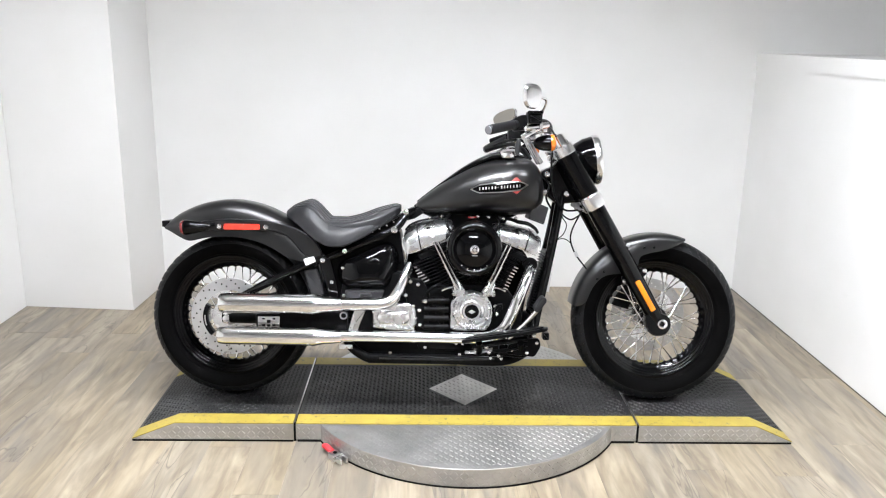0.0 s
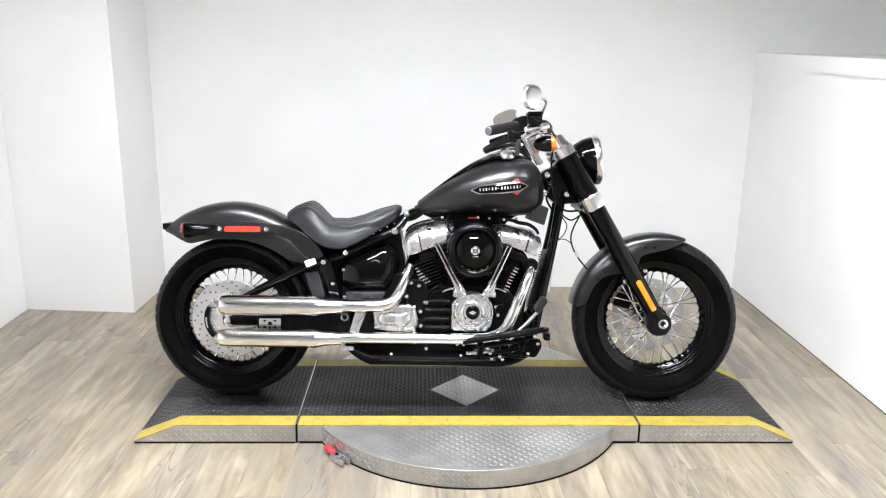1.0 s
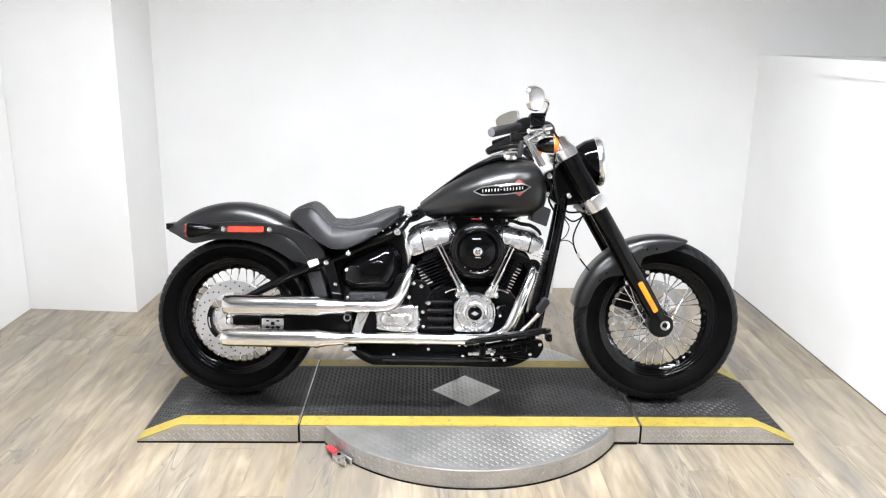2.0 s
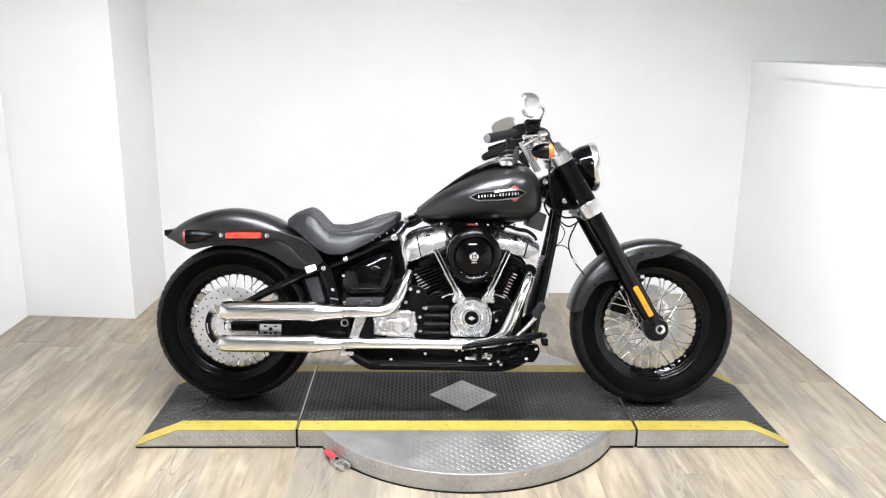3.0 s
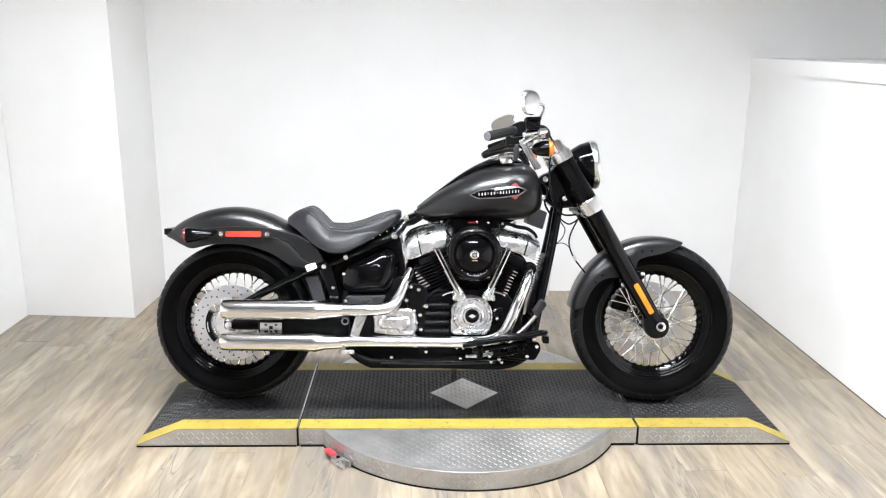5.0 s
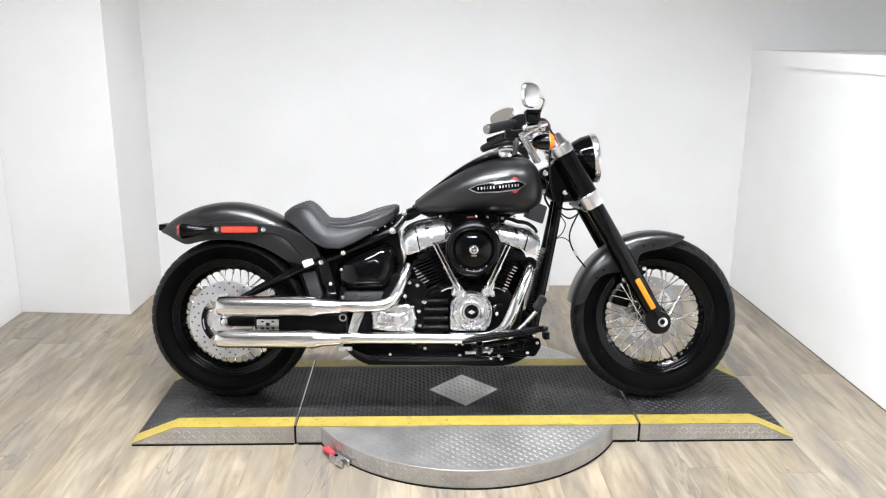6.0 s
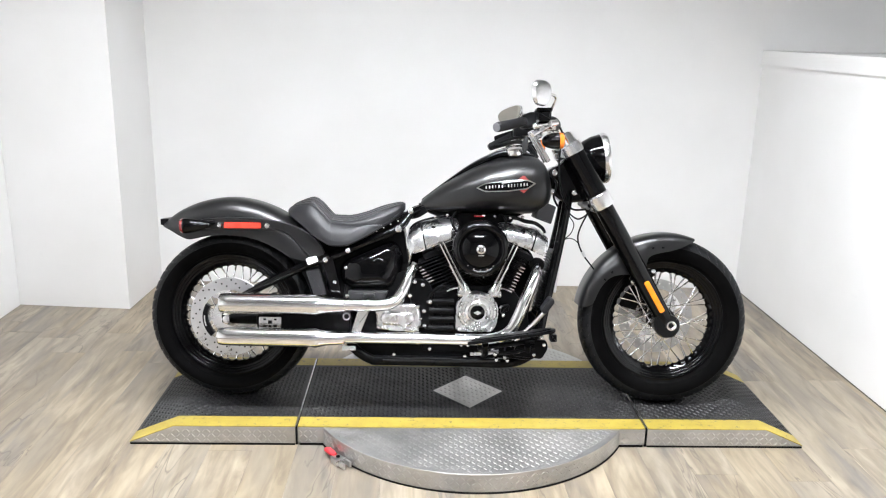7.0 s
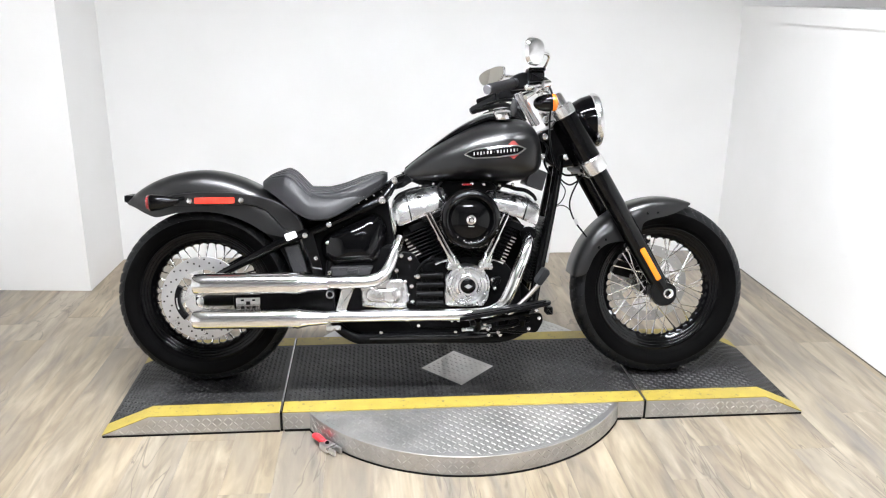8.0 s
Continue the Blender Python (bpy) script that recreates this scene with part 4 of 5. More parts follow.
for lean, cap_pairs, main_pairs in (
        (-22.5, [((-0.137, 0.578), (-0.156, 0.636), 0.12), ((-0.135, 0.572), (-0.152, 0.650), 0.03), ((-0.126, 0.571), (-0.143, 0.662), 0.0), ((-0.106, 0.578), (-0.118, 0.680), 0.0), ((-0.089, 0.585), (-0.110, 0.683), 0.0)],
         [((-0.085, 0.588), (-0.107, 0.684), 0.02), ((-0.060, 0.598), (-0.075, 0.692), 0.0), ((-0.02, 0.613), (-0.02, 0.700), 0.0), ((0.004, 0.622), (0.004, 0.703), 0.0), ((0.006, 0.623), (0.006, 0.700), 0.03), ((0.020, 0.640), (0.024, 0.696), 0.06), ((0.030, 0.660), (0.033, 0.680), 0.16)]),
        (22.5, [((0.345, 0.580), (0.363, 0.630), 0.12), ((0.343, 0.575), (0.361, 0.641), 0.03), ((0.334, 0.576), (0.351, 0.652), 0.0), ((0.314, 0.583), (0.330, 0.667), 0.0), ((0.297, 0.590), (0.320, 0.671), 0.0)],
         [((0.293, 0.593), (0.317, 0.672), 0.02), ((0.266, 0.602), (0.282, 0.680), 0.0), ((0.228, 0.617), (0.230, 0.688), 0.0), ((0.202, 0.628), (0.202, 0.692), 0.0), ((0.200, 0.629), (0.200, 0.690), 0.03), ((0.186, 0.645), (0.182, 0.687), 0.06), ((0.177, 0.662), (0.174, 0.680), 0.16)])):
    cyl, d, t = engine_cylinder(lean)
    s = 1 if lean > 0 else -1
    dx, dz = (0.0, -0.010) if s > 0 else (-0.003, -0.007)
    cap_pairs, main_pairs = ([((bx + dx, bz + dz), (tx + dx, tz + dz), k) for (bx, bz), (tx, tz), k in q] for q in (cap_pairs, main_pairs))
    rb = part("rocker_cover", rocker_loft(main_pairs, 0.0), POLISHED, bike, "bright polished rocker cover", 50)
    part("end_cap", rocker_loft(cap_pairs, 0.0025), POLISHED, rb, "polished end cap of the cover", 50)
    joint = [(cap_pairs[-1][0], cap_pairs[-1][1], 0.015), (main_pairs[0][0], main_pairs[0][1], 0.015)]
    part("cover_joint", rocker_loft(joint, 0.001), SATIN, rb, "dark joint of the cover", 50)
    joint = [(main_pairs[3][0], main_pairs[3][1], 0.0), (main_pairs[4][0], main_pairs[4][1], 0.0)]
    part("cover_joint", rocker_loft(joint, 0.0012), SATIN, rb, "dark joint of the cover", 50)
    o = Vector((CRANK[0], 0, CRANK[1]))
    q = [o + t * u + d * v for u, v in ((-0.085, 0.296), (0.085, 0.296), (0.088, 0.318), (-0.088, 0.318))]
    part("cylinder_head", slab([(p.x, p.z) for p in q], -0.118, 0.10, 0.003), WRINKLE, cyl, "black cylinder head")
    q = [o + t * u * s + d * v for u, v in ((-0.072, 0.312), (0.028, 0.312), (0.036, 0.326), (-0.074, 0.330))]
    part("cover_gasket", slab([(p.x, p.z) for p in q], -0.1335, -0.10, 0.002, 0.002), SATIN, rb, "black flange under the cover")
    for u, v in ((-0.060, 0.320), (-0.01, 0.320)):
        p = o + t * u * s + d * v
        bolt(p.x, -0.1335, p.z, 0.0045, 0.003, parent=rb, material=SATIN)
    # black wiring clip and hose over the crown
    p = o + t * 0.012 * s + d * 0.400
    part("wire_clip", box((p.x, -0.104, p.z - 0.006), (0.016, 0.026, 0.013), 0.004), SATIN, rb, "black wire clip")
    part("clip_tab", box((p.x + 0.001, -0.116, p.z - 0.016), (0.007, 0.012, 0.012), 0.002), SATIN, rb, "black clip tab")
    p = o + t * 0.052 * s + d * 0.392
    bolt(p.x, -0.118, p.z - 0.006, 0.006, 0.005, parent=rb)

# pushrod tubes and lifter blocks
for xa, za, xb, zb in ((-0.040, 0.605, 0.047, 0.440), (-0.028, 0.610, 0.060, 0.440), (0.240, 0.600, 0.166, 0.440), (0.228, 0.605, 0.153, 0.440)):
    k = -0.150 if xa in (-0.040, 0.240) else -0.135
    a, b = Vector((xa, k, za)), Vector((xb, k - 0.008, zb))
    pr = part("pushrod_tube", tube([a, a.lerp(b, 0.5), a.lerp(b, 0.5), b], [0.0048, 0.0050, 0.0070, 0.0072], 12, 1), CHROME, bike, "chrome pushrod tube")
    part("tube_collar", tube([a.lerp(b, 0.46), a.lerp(b, 0.53)], 0.0088, 12, 1), CHROME, pr)
for cx, s in ((0.052, -1), (0.162, 1)):
    lb = part("lifter_block", slab([(cx - 0.026, 0.412), (cx + 0.026, 0.412), (cx + 0.024, 0.434), (cx + 0.012, 0.446), (cx - 0.012, 0.446), (cx - 0.024, 0.434)], -0.160, -0.118, 0.007, 0.008), POLISHED, bike, "polished lifter block")
    for k in (-0.008, 0.010):
        part("tube_base", tube([(cx + k, -0.150, 0.436), (cx + k + s * 0.004, -0.149, 0.448), (cx + k + s * 0.010, -0.147, 0.462)], [0.0125, 0.0105, 0.0085], 14, 3), CHROME, lb, "chrome flared tube base")
    for q in (-0.020, 0.020):
        bolt(cx + q, -0.161, 0.423, 0.0055, 0.006, parent=lb)
    part("knock_rod", tube([(cx + s * 0.022, -0.150, 0.446), (cx + s * 0.042, -0.150, 0.441), (cx + s * 0.062, -0.146, 0.432)], [0.004, 0.0035, 0.005], 10, 3), CHROME, lb, "small chrome rod beside the block")

# round air cleaner
AC = (0.104, -0.150, 0.593)
ac_face = [(R, 0.0795 - R * R / (2 * 0.180)) for R in (0.0, 0.009, 0.018, 0.027, 0.036, 0.045, 0.053, 0.060, 0.066)]
ac = part("air_cleaner", rev(ac_face + [(0.0682, 0.0655), (0.0706, 0.0655), (0.0714, 0.0712), (0.0750, 0.0757), (0.079, 0.0805), (0.085, 0.081), (0.091, 0.0785), (0.0965, 0.0725), (0.1005, 0.063), (0.102, 0.050), (0.1005, 0.037), (0.096, 0.027), (0.090, 0.022), (0.0, 0.020)], AC, (0, -1, 0), 96), GLOSS, bike, "gloss black round air cleaner cover", 60)
part("backing_plate", disc((AC[0], -0.120, AC[2]), 0.088, 0.05, (0, -1, 0), 48), SATIN, ac, "black air cleaner backing")
part("centre_bolt", rev([(0, 0.022), (0.006, 0.021), (0.009, 0.017), (0.010, 0.008), (0.016, 0.006), (0.017, 0.0), (0, 0)], (AC[0], AC[1] - 0.0775, AC[2]), (0, -1, 0), 24), CHROME, ac, "chrome centre bolt")
part("lettering_bar", box((AC[0] + 0.001, AC[1] - 0.0782, AC[2] - 0.022), (0.020, 0.002, 0.0035), 0.0008), SILVER_INK, ac, "plain pale lettering bar")
for i in range(5):
    a = radians(-128 + 19 * i)
    bolt(AC[0] + 0.073 * math.cos(a), AC[1] - 0.0765, AC[2] + 0.0735 * math.sin(a), 0.0026, 0.0022, parent=ac)
part("carburettor_throat", tube([(0.10, -0.13, 0.60), (0.10, -0.02, 0.60)], 0.045, 20, 1), WRINKLE, bike, "black intake throat")
part("badge_under_tank", box((0.098, -0.150, 0.706), (0.034, 0.02, 0.006), 0.002), DARK_RED, bike, "dark red strip under the tank")

# crankcase, cam cover, gearbox
case = part("crankcase", slab([(-0.10, 0.20), (0.26, 0.19), (0.30, 0.24), (0.29, 0.36), (0.24, 0.43), (0.18, 0.455), (0.02, 0.455), (-0.07, 0.42), (-0.115, 0.34)], -0.120, 0.13, 0.01, 0.02), WRINKLE, bike, "wrinkle black crankcase")
timing = part("cam_cover", slab([(0.022, 0.284), (0.16, 0.284), (0.178, 0.33), (0.178, 0.38), (0.150, 0.422), (0.10, 0.434), (0.055, 0.424), (0.024, 0.392)], -0.158, -0.115, 0.006, 0.02), POLISHED, bike, "polished aluminium cam cover")
part("cover_ring", rev([(0.072, 0.0), (0.072, 0.006), (0.067, 0.012), (0.060, 0.013), (0.056, 0.008), (0.048, 0.009), (0.044, 0.016), (0.036, 0.019), (0.033, 0.014), (0, 0.013)], (0.101, -0.154, 0.358), (0, -1, 0), 64), POLISHED, timing, "chrome stepped cover ring")
part("cover_medallion", rev([(0, 0.021), (0.021, 0.020), (0.026, 0.017), (0.027, 0.010), (0, 0.010)], (0.101, -0.154, 0.358), (0, -1, 0), 40), GLOSS, timing, "black medallion")
part("medallion_mark", slab([(0.101 - 0.014, 0.358), (0.101, 0.350), (0.101 + 0.014, 0.358), (0.101, 0.366)], -0.1762, -0.173, 0.0004), SILVER_INK, timing, "plain silver mark")
for i in range(10):
    a = 2 * math.pi * (i + 0.3) / 10
    bolt(0.101 + 0.0655 * math.cos(a), -0.163, 0.358 + 0.0655 * math.sin(a), 0.0048, 0.006, parent=timing)
for i in range(4):
    z = 0.392 - i * 0.033
    part("case_rib", tube([(-0.075, -0.140, z), (0.015, -0.140, z)], 0.011, 14, 1), SATIN, case, "black horizontal case rib")
part("filter_mount", box((-0.03, -0.125, 0.34), (0.06, 0.03, 0.13), 0.008), WRINKLE, case)
part("gearbox", slab([(-0.33, 0.24), (-0.10, 0.22), (-0.08, 0.33), (-0.095, 0.46), (-0.16, 0.50), (-0.30, 0.46), (-0.34, 0.38)], -0.12, 0.12, 0.01, 0.03), WRINKLE, bike, "wrinkle black gearbox case")
cover = part("gearbox_cover", slab([(-0.262, 0.285), (-0.12, 0.275), (-0.102, 0.30), (-0.108, 0.36), (-0.125, 0.384), (-0.245, 0.384), (-0.270, 0.345)], -0.158, -0.115, 0.012, 0.02, steps=4), POLISHED, bike, "polished gearbox side cover")
part("raised_panel", dome([(-0.245, 0.305), (-0.14, 0.300), (-0.128, 0.325), (-0.138, 0.352), (-0.240, 0.356), (-0.252, 0.33)], -0.150, -0.158, 0.008, 0.016), POLISHED, cover, "raised polished panel")
for bx, bz in ((-0.262, 0.350), (-0.258, 0.296), (-0.115, 0.375), (-0.106, 0.330), (-0.115, 0.287), (-0.19, 0.379)):
    bolt(bx, -0.158, bz, 0.0065, 0.007, parent=cover)
side = part("engine_side_plate", slab([(-0.125, 0.30), (-0.06, 0.28), (-0.055, 0.42), (-0.085, 0.47), (-0.13, 0.475), (-0.150, 0.43)], -0.135, -0.11, 0.006, 0.014), SATIN, bike, "satin black engine side plate")
for bx, bz in ((-0.093, 0.355), (-0.145, 0.411), (-0.099, 0.4515), (-0.077, 0.390), (-0.090, 0.300), (-0.128, 0.462)):
    bolt(bx, -0.136, bz, 0.0085, 0.007, parent=side)

# oil tank cover behind the engine
oil = part("oil_tank", dome([(-0.407, 0.500), (-0.392, 0.530), (-0.300, 0.572), (-0.215, 0.611), (-0.182, 0.588), (-0.172, 0.545), (-0.180, 0.478), (-0.205, 0.434), (-0.372, 0.428), (-0.400, 0.455)], 0.12, -0.112, 0.042, 0.03, 14, 0.30), GLOSS, bike, "gloss black oil tank cover", 60)
for v in oil.data.vertices:
    if v.co.y < 0:
        h = v.co.z - 0.45
        v.co.y += 0.10 * h + 0.87 * max(h, 0) ** 2 + 1.5 * (v.co.x + 0.29) ** 2
for bx, bz in ((-0.381, 0.507), (-0.361, 0.467)):
    bolt(bx, -0.119, bz, 0.007, 0.008, parent=oil)
part("battery_tray", slab([(-0.373, 0.426), (-0.222, 0.428), (-0.240, 0.392), (-0.362, 0.387)], -0.142, 0.05, 0.006, 0.012), PLASTIC, bike, "dark grey plastic tray under the oil tank")
part("tray_boss", slab([(-0.312, 0.418), (-0.276, 0.419), (-0.272, 0.402), (-0.316, 0.402)], -0.150, -0.135, 0.005, 0.006), PLASTIC, bike, "moulded boss on the tray")

# small engine fittings
part("engine_stay", tube([(-0.160, -0.118, 0.625), (-0.157, -0.122, 0.595), (-0.148, -0.120, 0.560), (-0.150, -0.112, 0.535)], [0.005, 0.006, 0.006, 0.005], 12), CHROME, bike, "chrome engine stay")
part("spark_plug_lead", tube([(0.03, -0.10, 0.665), (0.02, -0.135, 0.650), (0.0, -0.120, 0.690), (0.02, -0.06, 0.715)], 0.0045, 8), SATIN, bike, "black spark plug lead")
part("spark_plug_lead", tube([(0.17, -0.10, 0.660), (0.182, -0.135, 0.650), (0.20, -0.120, 0.690), (0.18, -0.06, 0.715)], 0.0045, 8), SATIN, bike, "black spark plug lead")
for bx, bz in ((0.118, 0.706), (0.160, 0.704), (0.215, 0.700), (0.262, 0.703), (-0.015, 0.706), (-0.06, 0.700)):
    bolt(bx, -0.100, bz, 0.006, 0.010, parent=bike)
part("rocker_breather", tube([(0.197, -0.09, 0.7035), (0.245, -0.09, 0.697), (0.273, -0.09, 0.688), (0.3086, -0.09, 0.682), (0.3365, -0.09, 0.664), (0.3476, -0.09, 0.646)], [0.006, 0.0065, 0.0075, 0.007, 0.0065, 0.005], 10), SATIN, bike, "black breather tube along the rocker cover")
part("rocker_breather", tube([(-0.150, -0.09, 0.6507), (-0.1336, -0.09, 0.6698), (-0.1004, -0.09, 0.685), (-0.065, -0.09, 0.694), (-0.0275, -0.09, 0.703)], 0.004, 10), SATIN, bike, "black breather tube along the rocker cover")
part("tank_mount", slab([(-0.152, 0.722), (-0.100, 0.735), (-0.085, 0.713), (-0.118, 0.692), (-0.148, 0.684)], -0.06, 0.06, 0.004, 0.006), SATIN, bike, "black rear tank mount")
part("oil_line", tube([(-0.075, -0.150, 0.405), (-0.052, -0.158, 0.440), (-0.020, -0.150, 0.452), (0.02, -0.13, 0.44)], 0.006, 10), SATIN, bike, "black oil line")
bolt(-0.072, -0.150, 0.392, 0.010, 0.008, parent=bike)
bolt(0.190, -0.140, 0.375, 0.010, 0.010, parent=bike)
bolt(0.197, -0.140, 0.345, 0.008, 0.010, parent=bike)
part("sensor_plug", slab([(0.185, 0.350), (0.215, 0.362), (0.218, 0.385), (0.190, 0.380)], -0.150, -0.11, 0.003, 0.006), SATIN, bike, "black sensor plug")
part("pipe_flange", rev([(0.016, -0.006), (0.028, -0.005), (0.029, 0.004), (0.018, 0.007)], (0.318, -0.105, 0.530), (0.12, 0.85, 0.45), 24), SATIN, bike, "exhaust port flange")

# ---- frame, swingarm, stand ----
part("electrics_box", slab([(-0.46, 0.42), (-0.45, 0.545), (-0.30, 0.600), (-0.20, 0.648), (-0.172, 0.648), (-0.165, 0.60), (-0.15, 0.50), (-0.10, 0.42), (-0.20, 0.36), (-0.40, 0.36)], -0.075, 0.10, 0.008, 0.02), SATIN, bike, "black electrics box within the frame")
part("rear_frame_plate", slab([(-0.60, 0.60), (-0.40, 0.62), (-0.20, 0.69), (-0.15, 0.722), (-0.145, 0.690), (-0.30, 0.60), (-0.45, 0.52), (-0.50, 0.50)], -0.045, 0.045, 0.006, 0.01), SATIN, bike, "black frame plate under the seat")
part("primary_cover", slab([(-0.36, 0.22), (0.20, 0.21), (0.25, 0.30), (0.20, 0.43), (0.05, 0.47), (-0.20, 0.47), (-0.36, 0.40)], 0.115, 0.175, 0.015, 0.05), GLOSS, bike, "gloss black primary cover")
part("engine_left_plate", slab([(-0.17, 0.40), (-0.14, 0.585), (0.0, 0.605), (0.28, 0.600), (0.335, 0.54), (0.33, 0.40), (0.30, 0.20), (-0.10, 0.20)], 0.075, 0.112, 0.008, 0.03), WRINKLE, bike, "black left side of the engine")
part("backbone", slab([(-0.13, 0.745), (0.35, 0.745), (0.36, 0.722), (0.285, 0.717), (0.235, 0.692), (0.20, 0.62), (0.0, 0.62), (-0.035, 0.690), (-0.075, 0.705), (-0.10, 0.717)], -0.03, 0.03, 0.01, 0.02), SATIN, bike, "black backbone under the tank")
for s in (-1, 1):
    fr = part("frame_rail", tube([(-0.45, s * 0.105, 0.536), (-0.30, s * 0.108, 0.603), (-0.19, s * 0.100, 0.655), (-0.148, s * 0.066, 0.708), (-0.085, s * 0.035, 0.730), (0.05, s * 0.03, 0.765), (0.34, s * 0.03, 0.84)], 0.015, 14), GLOSS, bike, "gloss black upper frame rail")
    if s < 0:
        for bx, bz, r in ((-0.456, 0.534, 0.011), (-0.374, 0.570, 0.011), (-0.192, 0.652, 0.014), (-0.149, 0.719, 0.012)):
            bolt(bx, -0.120, bz, r, 0.010, parent=fr)
    part("lower_rail", tube([(-0.36, s * 0.10, 0.50), (-0.378, s * 0.11, 0.33), (-0.362, s * 0.122, 0.238), (-0.335, s * 0.128, 0.200), (-0.285, s * 0.13, 0.171), (-0.25, s * 0.13, 0.168), (0.0, s * 0.13, 0.168), (0.22, s * 0.13, 0.166), (0.31, s * 0.12, 0.20)], 0.018, 14), SATIN, bike, "black lower frame rail")
    part("downtube", tube([(0.30, s * 0.122, 0.195), (0.335, s * 0.104, 0.275), (0.355, s * 0.085, 0.36), (0.41, s * 0.055, 0.62), (0.44, s * 0.040, 0.80)], 0.018, 16), GLOSS, bike, "gloss black frame downtube")
    part("swingarm_strut", tube([(-0.80, s * 0.118, 0.372), (-0.70, s * 0.118, 0.425), (-0.55, s * 0.115, 0.502), (-0.445, s * 0.110, 0.548)], [0.012, 0.014, 0.017, 0.016], 14), GLOSS, bike, "gloss black swingarm strut")
    part("swingarm_arm", tube([(-0.83, s * 0.112, 0.312), (-0.70, s * 0.115, 0.315), (-0.50, s * 0.110, 0.325), (-0.36, s * 0.09, 0.34)], [0.020, 0.024, 0.026, 0.026], 14), SATIN, bike, "satin black swingarm arm")
hug = [(RW[0] + 0.316 * math.cos(radians(a)), RW[2] + 0.316 * math.sin(radians(a))) for a in (46, 40, 34, 28, 22, 16)]
part("inner_fender", slab(hug + [(-0.452, 0.40), (-0.462, 0.45), (-0.480, 0.535), (-0.520, 0.552)], -0.100, 0.100, 0.004), SATIN, bike, "black mudguard ahead of the rear tyre")
# row of tiny chrome heads added for the glints along the rail
for k in range(7):
    bolt(-0.350 + 0.026 * k, -0.121 + 0.002 * k, 0.604 + 0.0128 * k, 0.0035, 0.004, parent=bike)
part("mudguard_flap", slab([(-0.530, 0.492), (-0.480, 0.500), (-0.452, 0.405), (-0.498, 0.400)], -0.112, -0.098, 0.004, 0.006), PLASTIC, bike, "dark grey plastic flap ahead of the rear tyre")
part("pivot_casting", slab([(-0.492, 0.30), (-0.35, 0.285), (-0.33, 0.40), (-0.47, 0.40)], -0.075, 0.075, 0.008, 0.015), WRINKLE, bike, "black swingarm pivot casting")
part("frame_upright", slab([(-0.475, 0.535), (-0.43, 0.55), (-0.40, 0.43), (-0.395, 0.35), (-0.43, 0.35), (-0.44, 0.43)], -0.122, -0.09, 0.006, 0.01), GLOSS, bike, "gloss black frame upright")
for bx, bz in ((-0.42, 0.455), (-0.368, 0.336), (-0.402, 0.303), (-0.352, 0.221), (-0.375, 0.405)):
    bolt(bx, -0.13, bz, 0.008, 0.008, parent=bike)
part("axle_nut", rev([(0, 0.02), (0.012, 0.019), (0.014, 0.014), (0.014, 0.0), (0.022, -0.002), (0.022, -0.01), (0, -0.01)], (RW[0], -0.128, RW[2]), (0, -1, 0), 24), CHROME, bike, "chrome axle nut")
part("engine_sump", slab([(-0.352, 0.245), (-0.340, 0.212), (-0.29, 0.180), (-0.10, 0.176), (0.24, 0.178), (0.285, 0.205), (0.27, 0.26), (-0.28, 0.27)], -0.115, 0.115, 0.01, 0.02), WRINKLE, bike, "wrinkle black sump under the engine")
for bx, bz in ((-0.20, 0.193), (-0.07, 0.215), (0.06, 0.190), (0.175, 0.182), (0.215, 0.180), (0.12, 0.215), (0.07, 0.232)):
    bolt(bx, -0.150 if bz < 0.185 else -0.135, bz, 0.007, 0.008, parent=bike)
part("brake_rod", tube([(-0.24, -0.150, 0.173), (0.02, -0.152, 0.172), (0.19, -0.152, 0.178)], 0.0030, 10), PLASTIC, bike, "thin dark brake rod")
part("side_stand", tube([(0.04, 0.12, 0.20), (0.045, 0.18, 0.165), (0.05, 0.315, 0.068), (0.03, 0.330, 0.066)], [0.014, 0.013, 0.010, 0.009], 12), SATIN, bike, "black side stand leg")
part("neck_gusset", slab([(0.362, 0.885), (0.405, 0.900), (0.43, 0.945), (0.46, 0.945), (0.545, 0.80), (0.515, 0.765), (0.42, 0.755), (0.365, 0.80)], -0.055, 0.055, 0.012, 0.02), GLOSS, bike, "gloss black steering neck cover")
part("coil_cover", slab([(0.306, 0.701), (0.318, 0.732), (0.353, 0.757), (0.384, 0.744), (0.367, 0.679)], -0.105, 0.02, 0.005, 0.006), PLASTIC, bike, "dark grey cover under the tank")
for bx, bz, by in ((0.375, 0.868, -0.088), (0.452, 0.797, -0.075), (0.37, 0.800, -0.08), (0.385, 0.835, -0.07)):
    bolt(bx, by, bz, 0.012 if bx != 0.385 else 0.007, 0.012, parent=bike)
part("ignition_barrel", tube([(0.392, -0.020, 0.929), (0.391, -0.062, 0.930)], [0.013, 0.010], 16, 1), POLISHED, bike, "bright ignition barrel")
part("steering_lock", tube([(0.372, -0.045, 0.868), (0.372, -0.085, 0.868)], 0.017, 16, 1), SATIN, bike, "black lock barrel")
# ribbed oil cooler between the downtubes
cooler = part("oil_cooler", box((0.372, 0, 0.46), (0.030, 0.10, 0.24), 0.005, Matrix.Rotation(radians(13), 4, "Y")), SATIN, bike, "black ribbed oil cooler")
for i in range(22):
    z = 0.35 + i * 0.0103
    part("cooler_fin", box((0.345 + (z - 0.35) * 0.235, 0, z), (0.044, 0.13, 0.0036), 0.0012), SATIN, cooler)
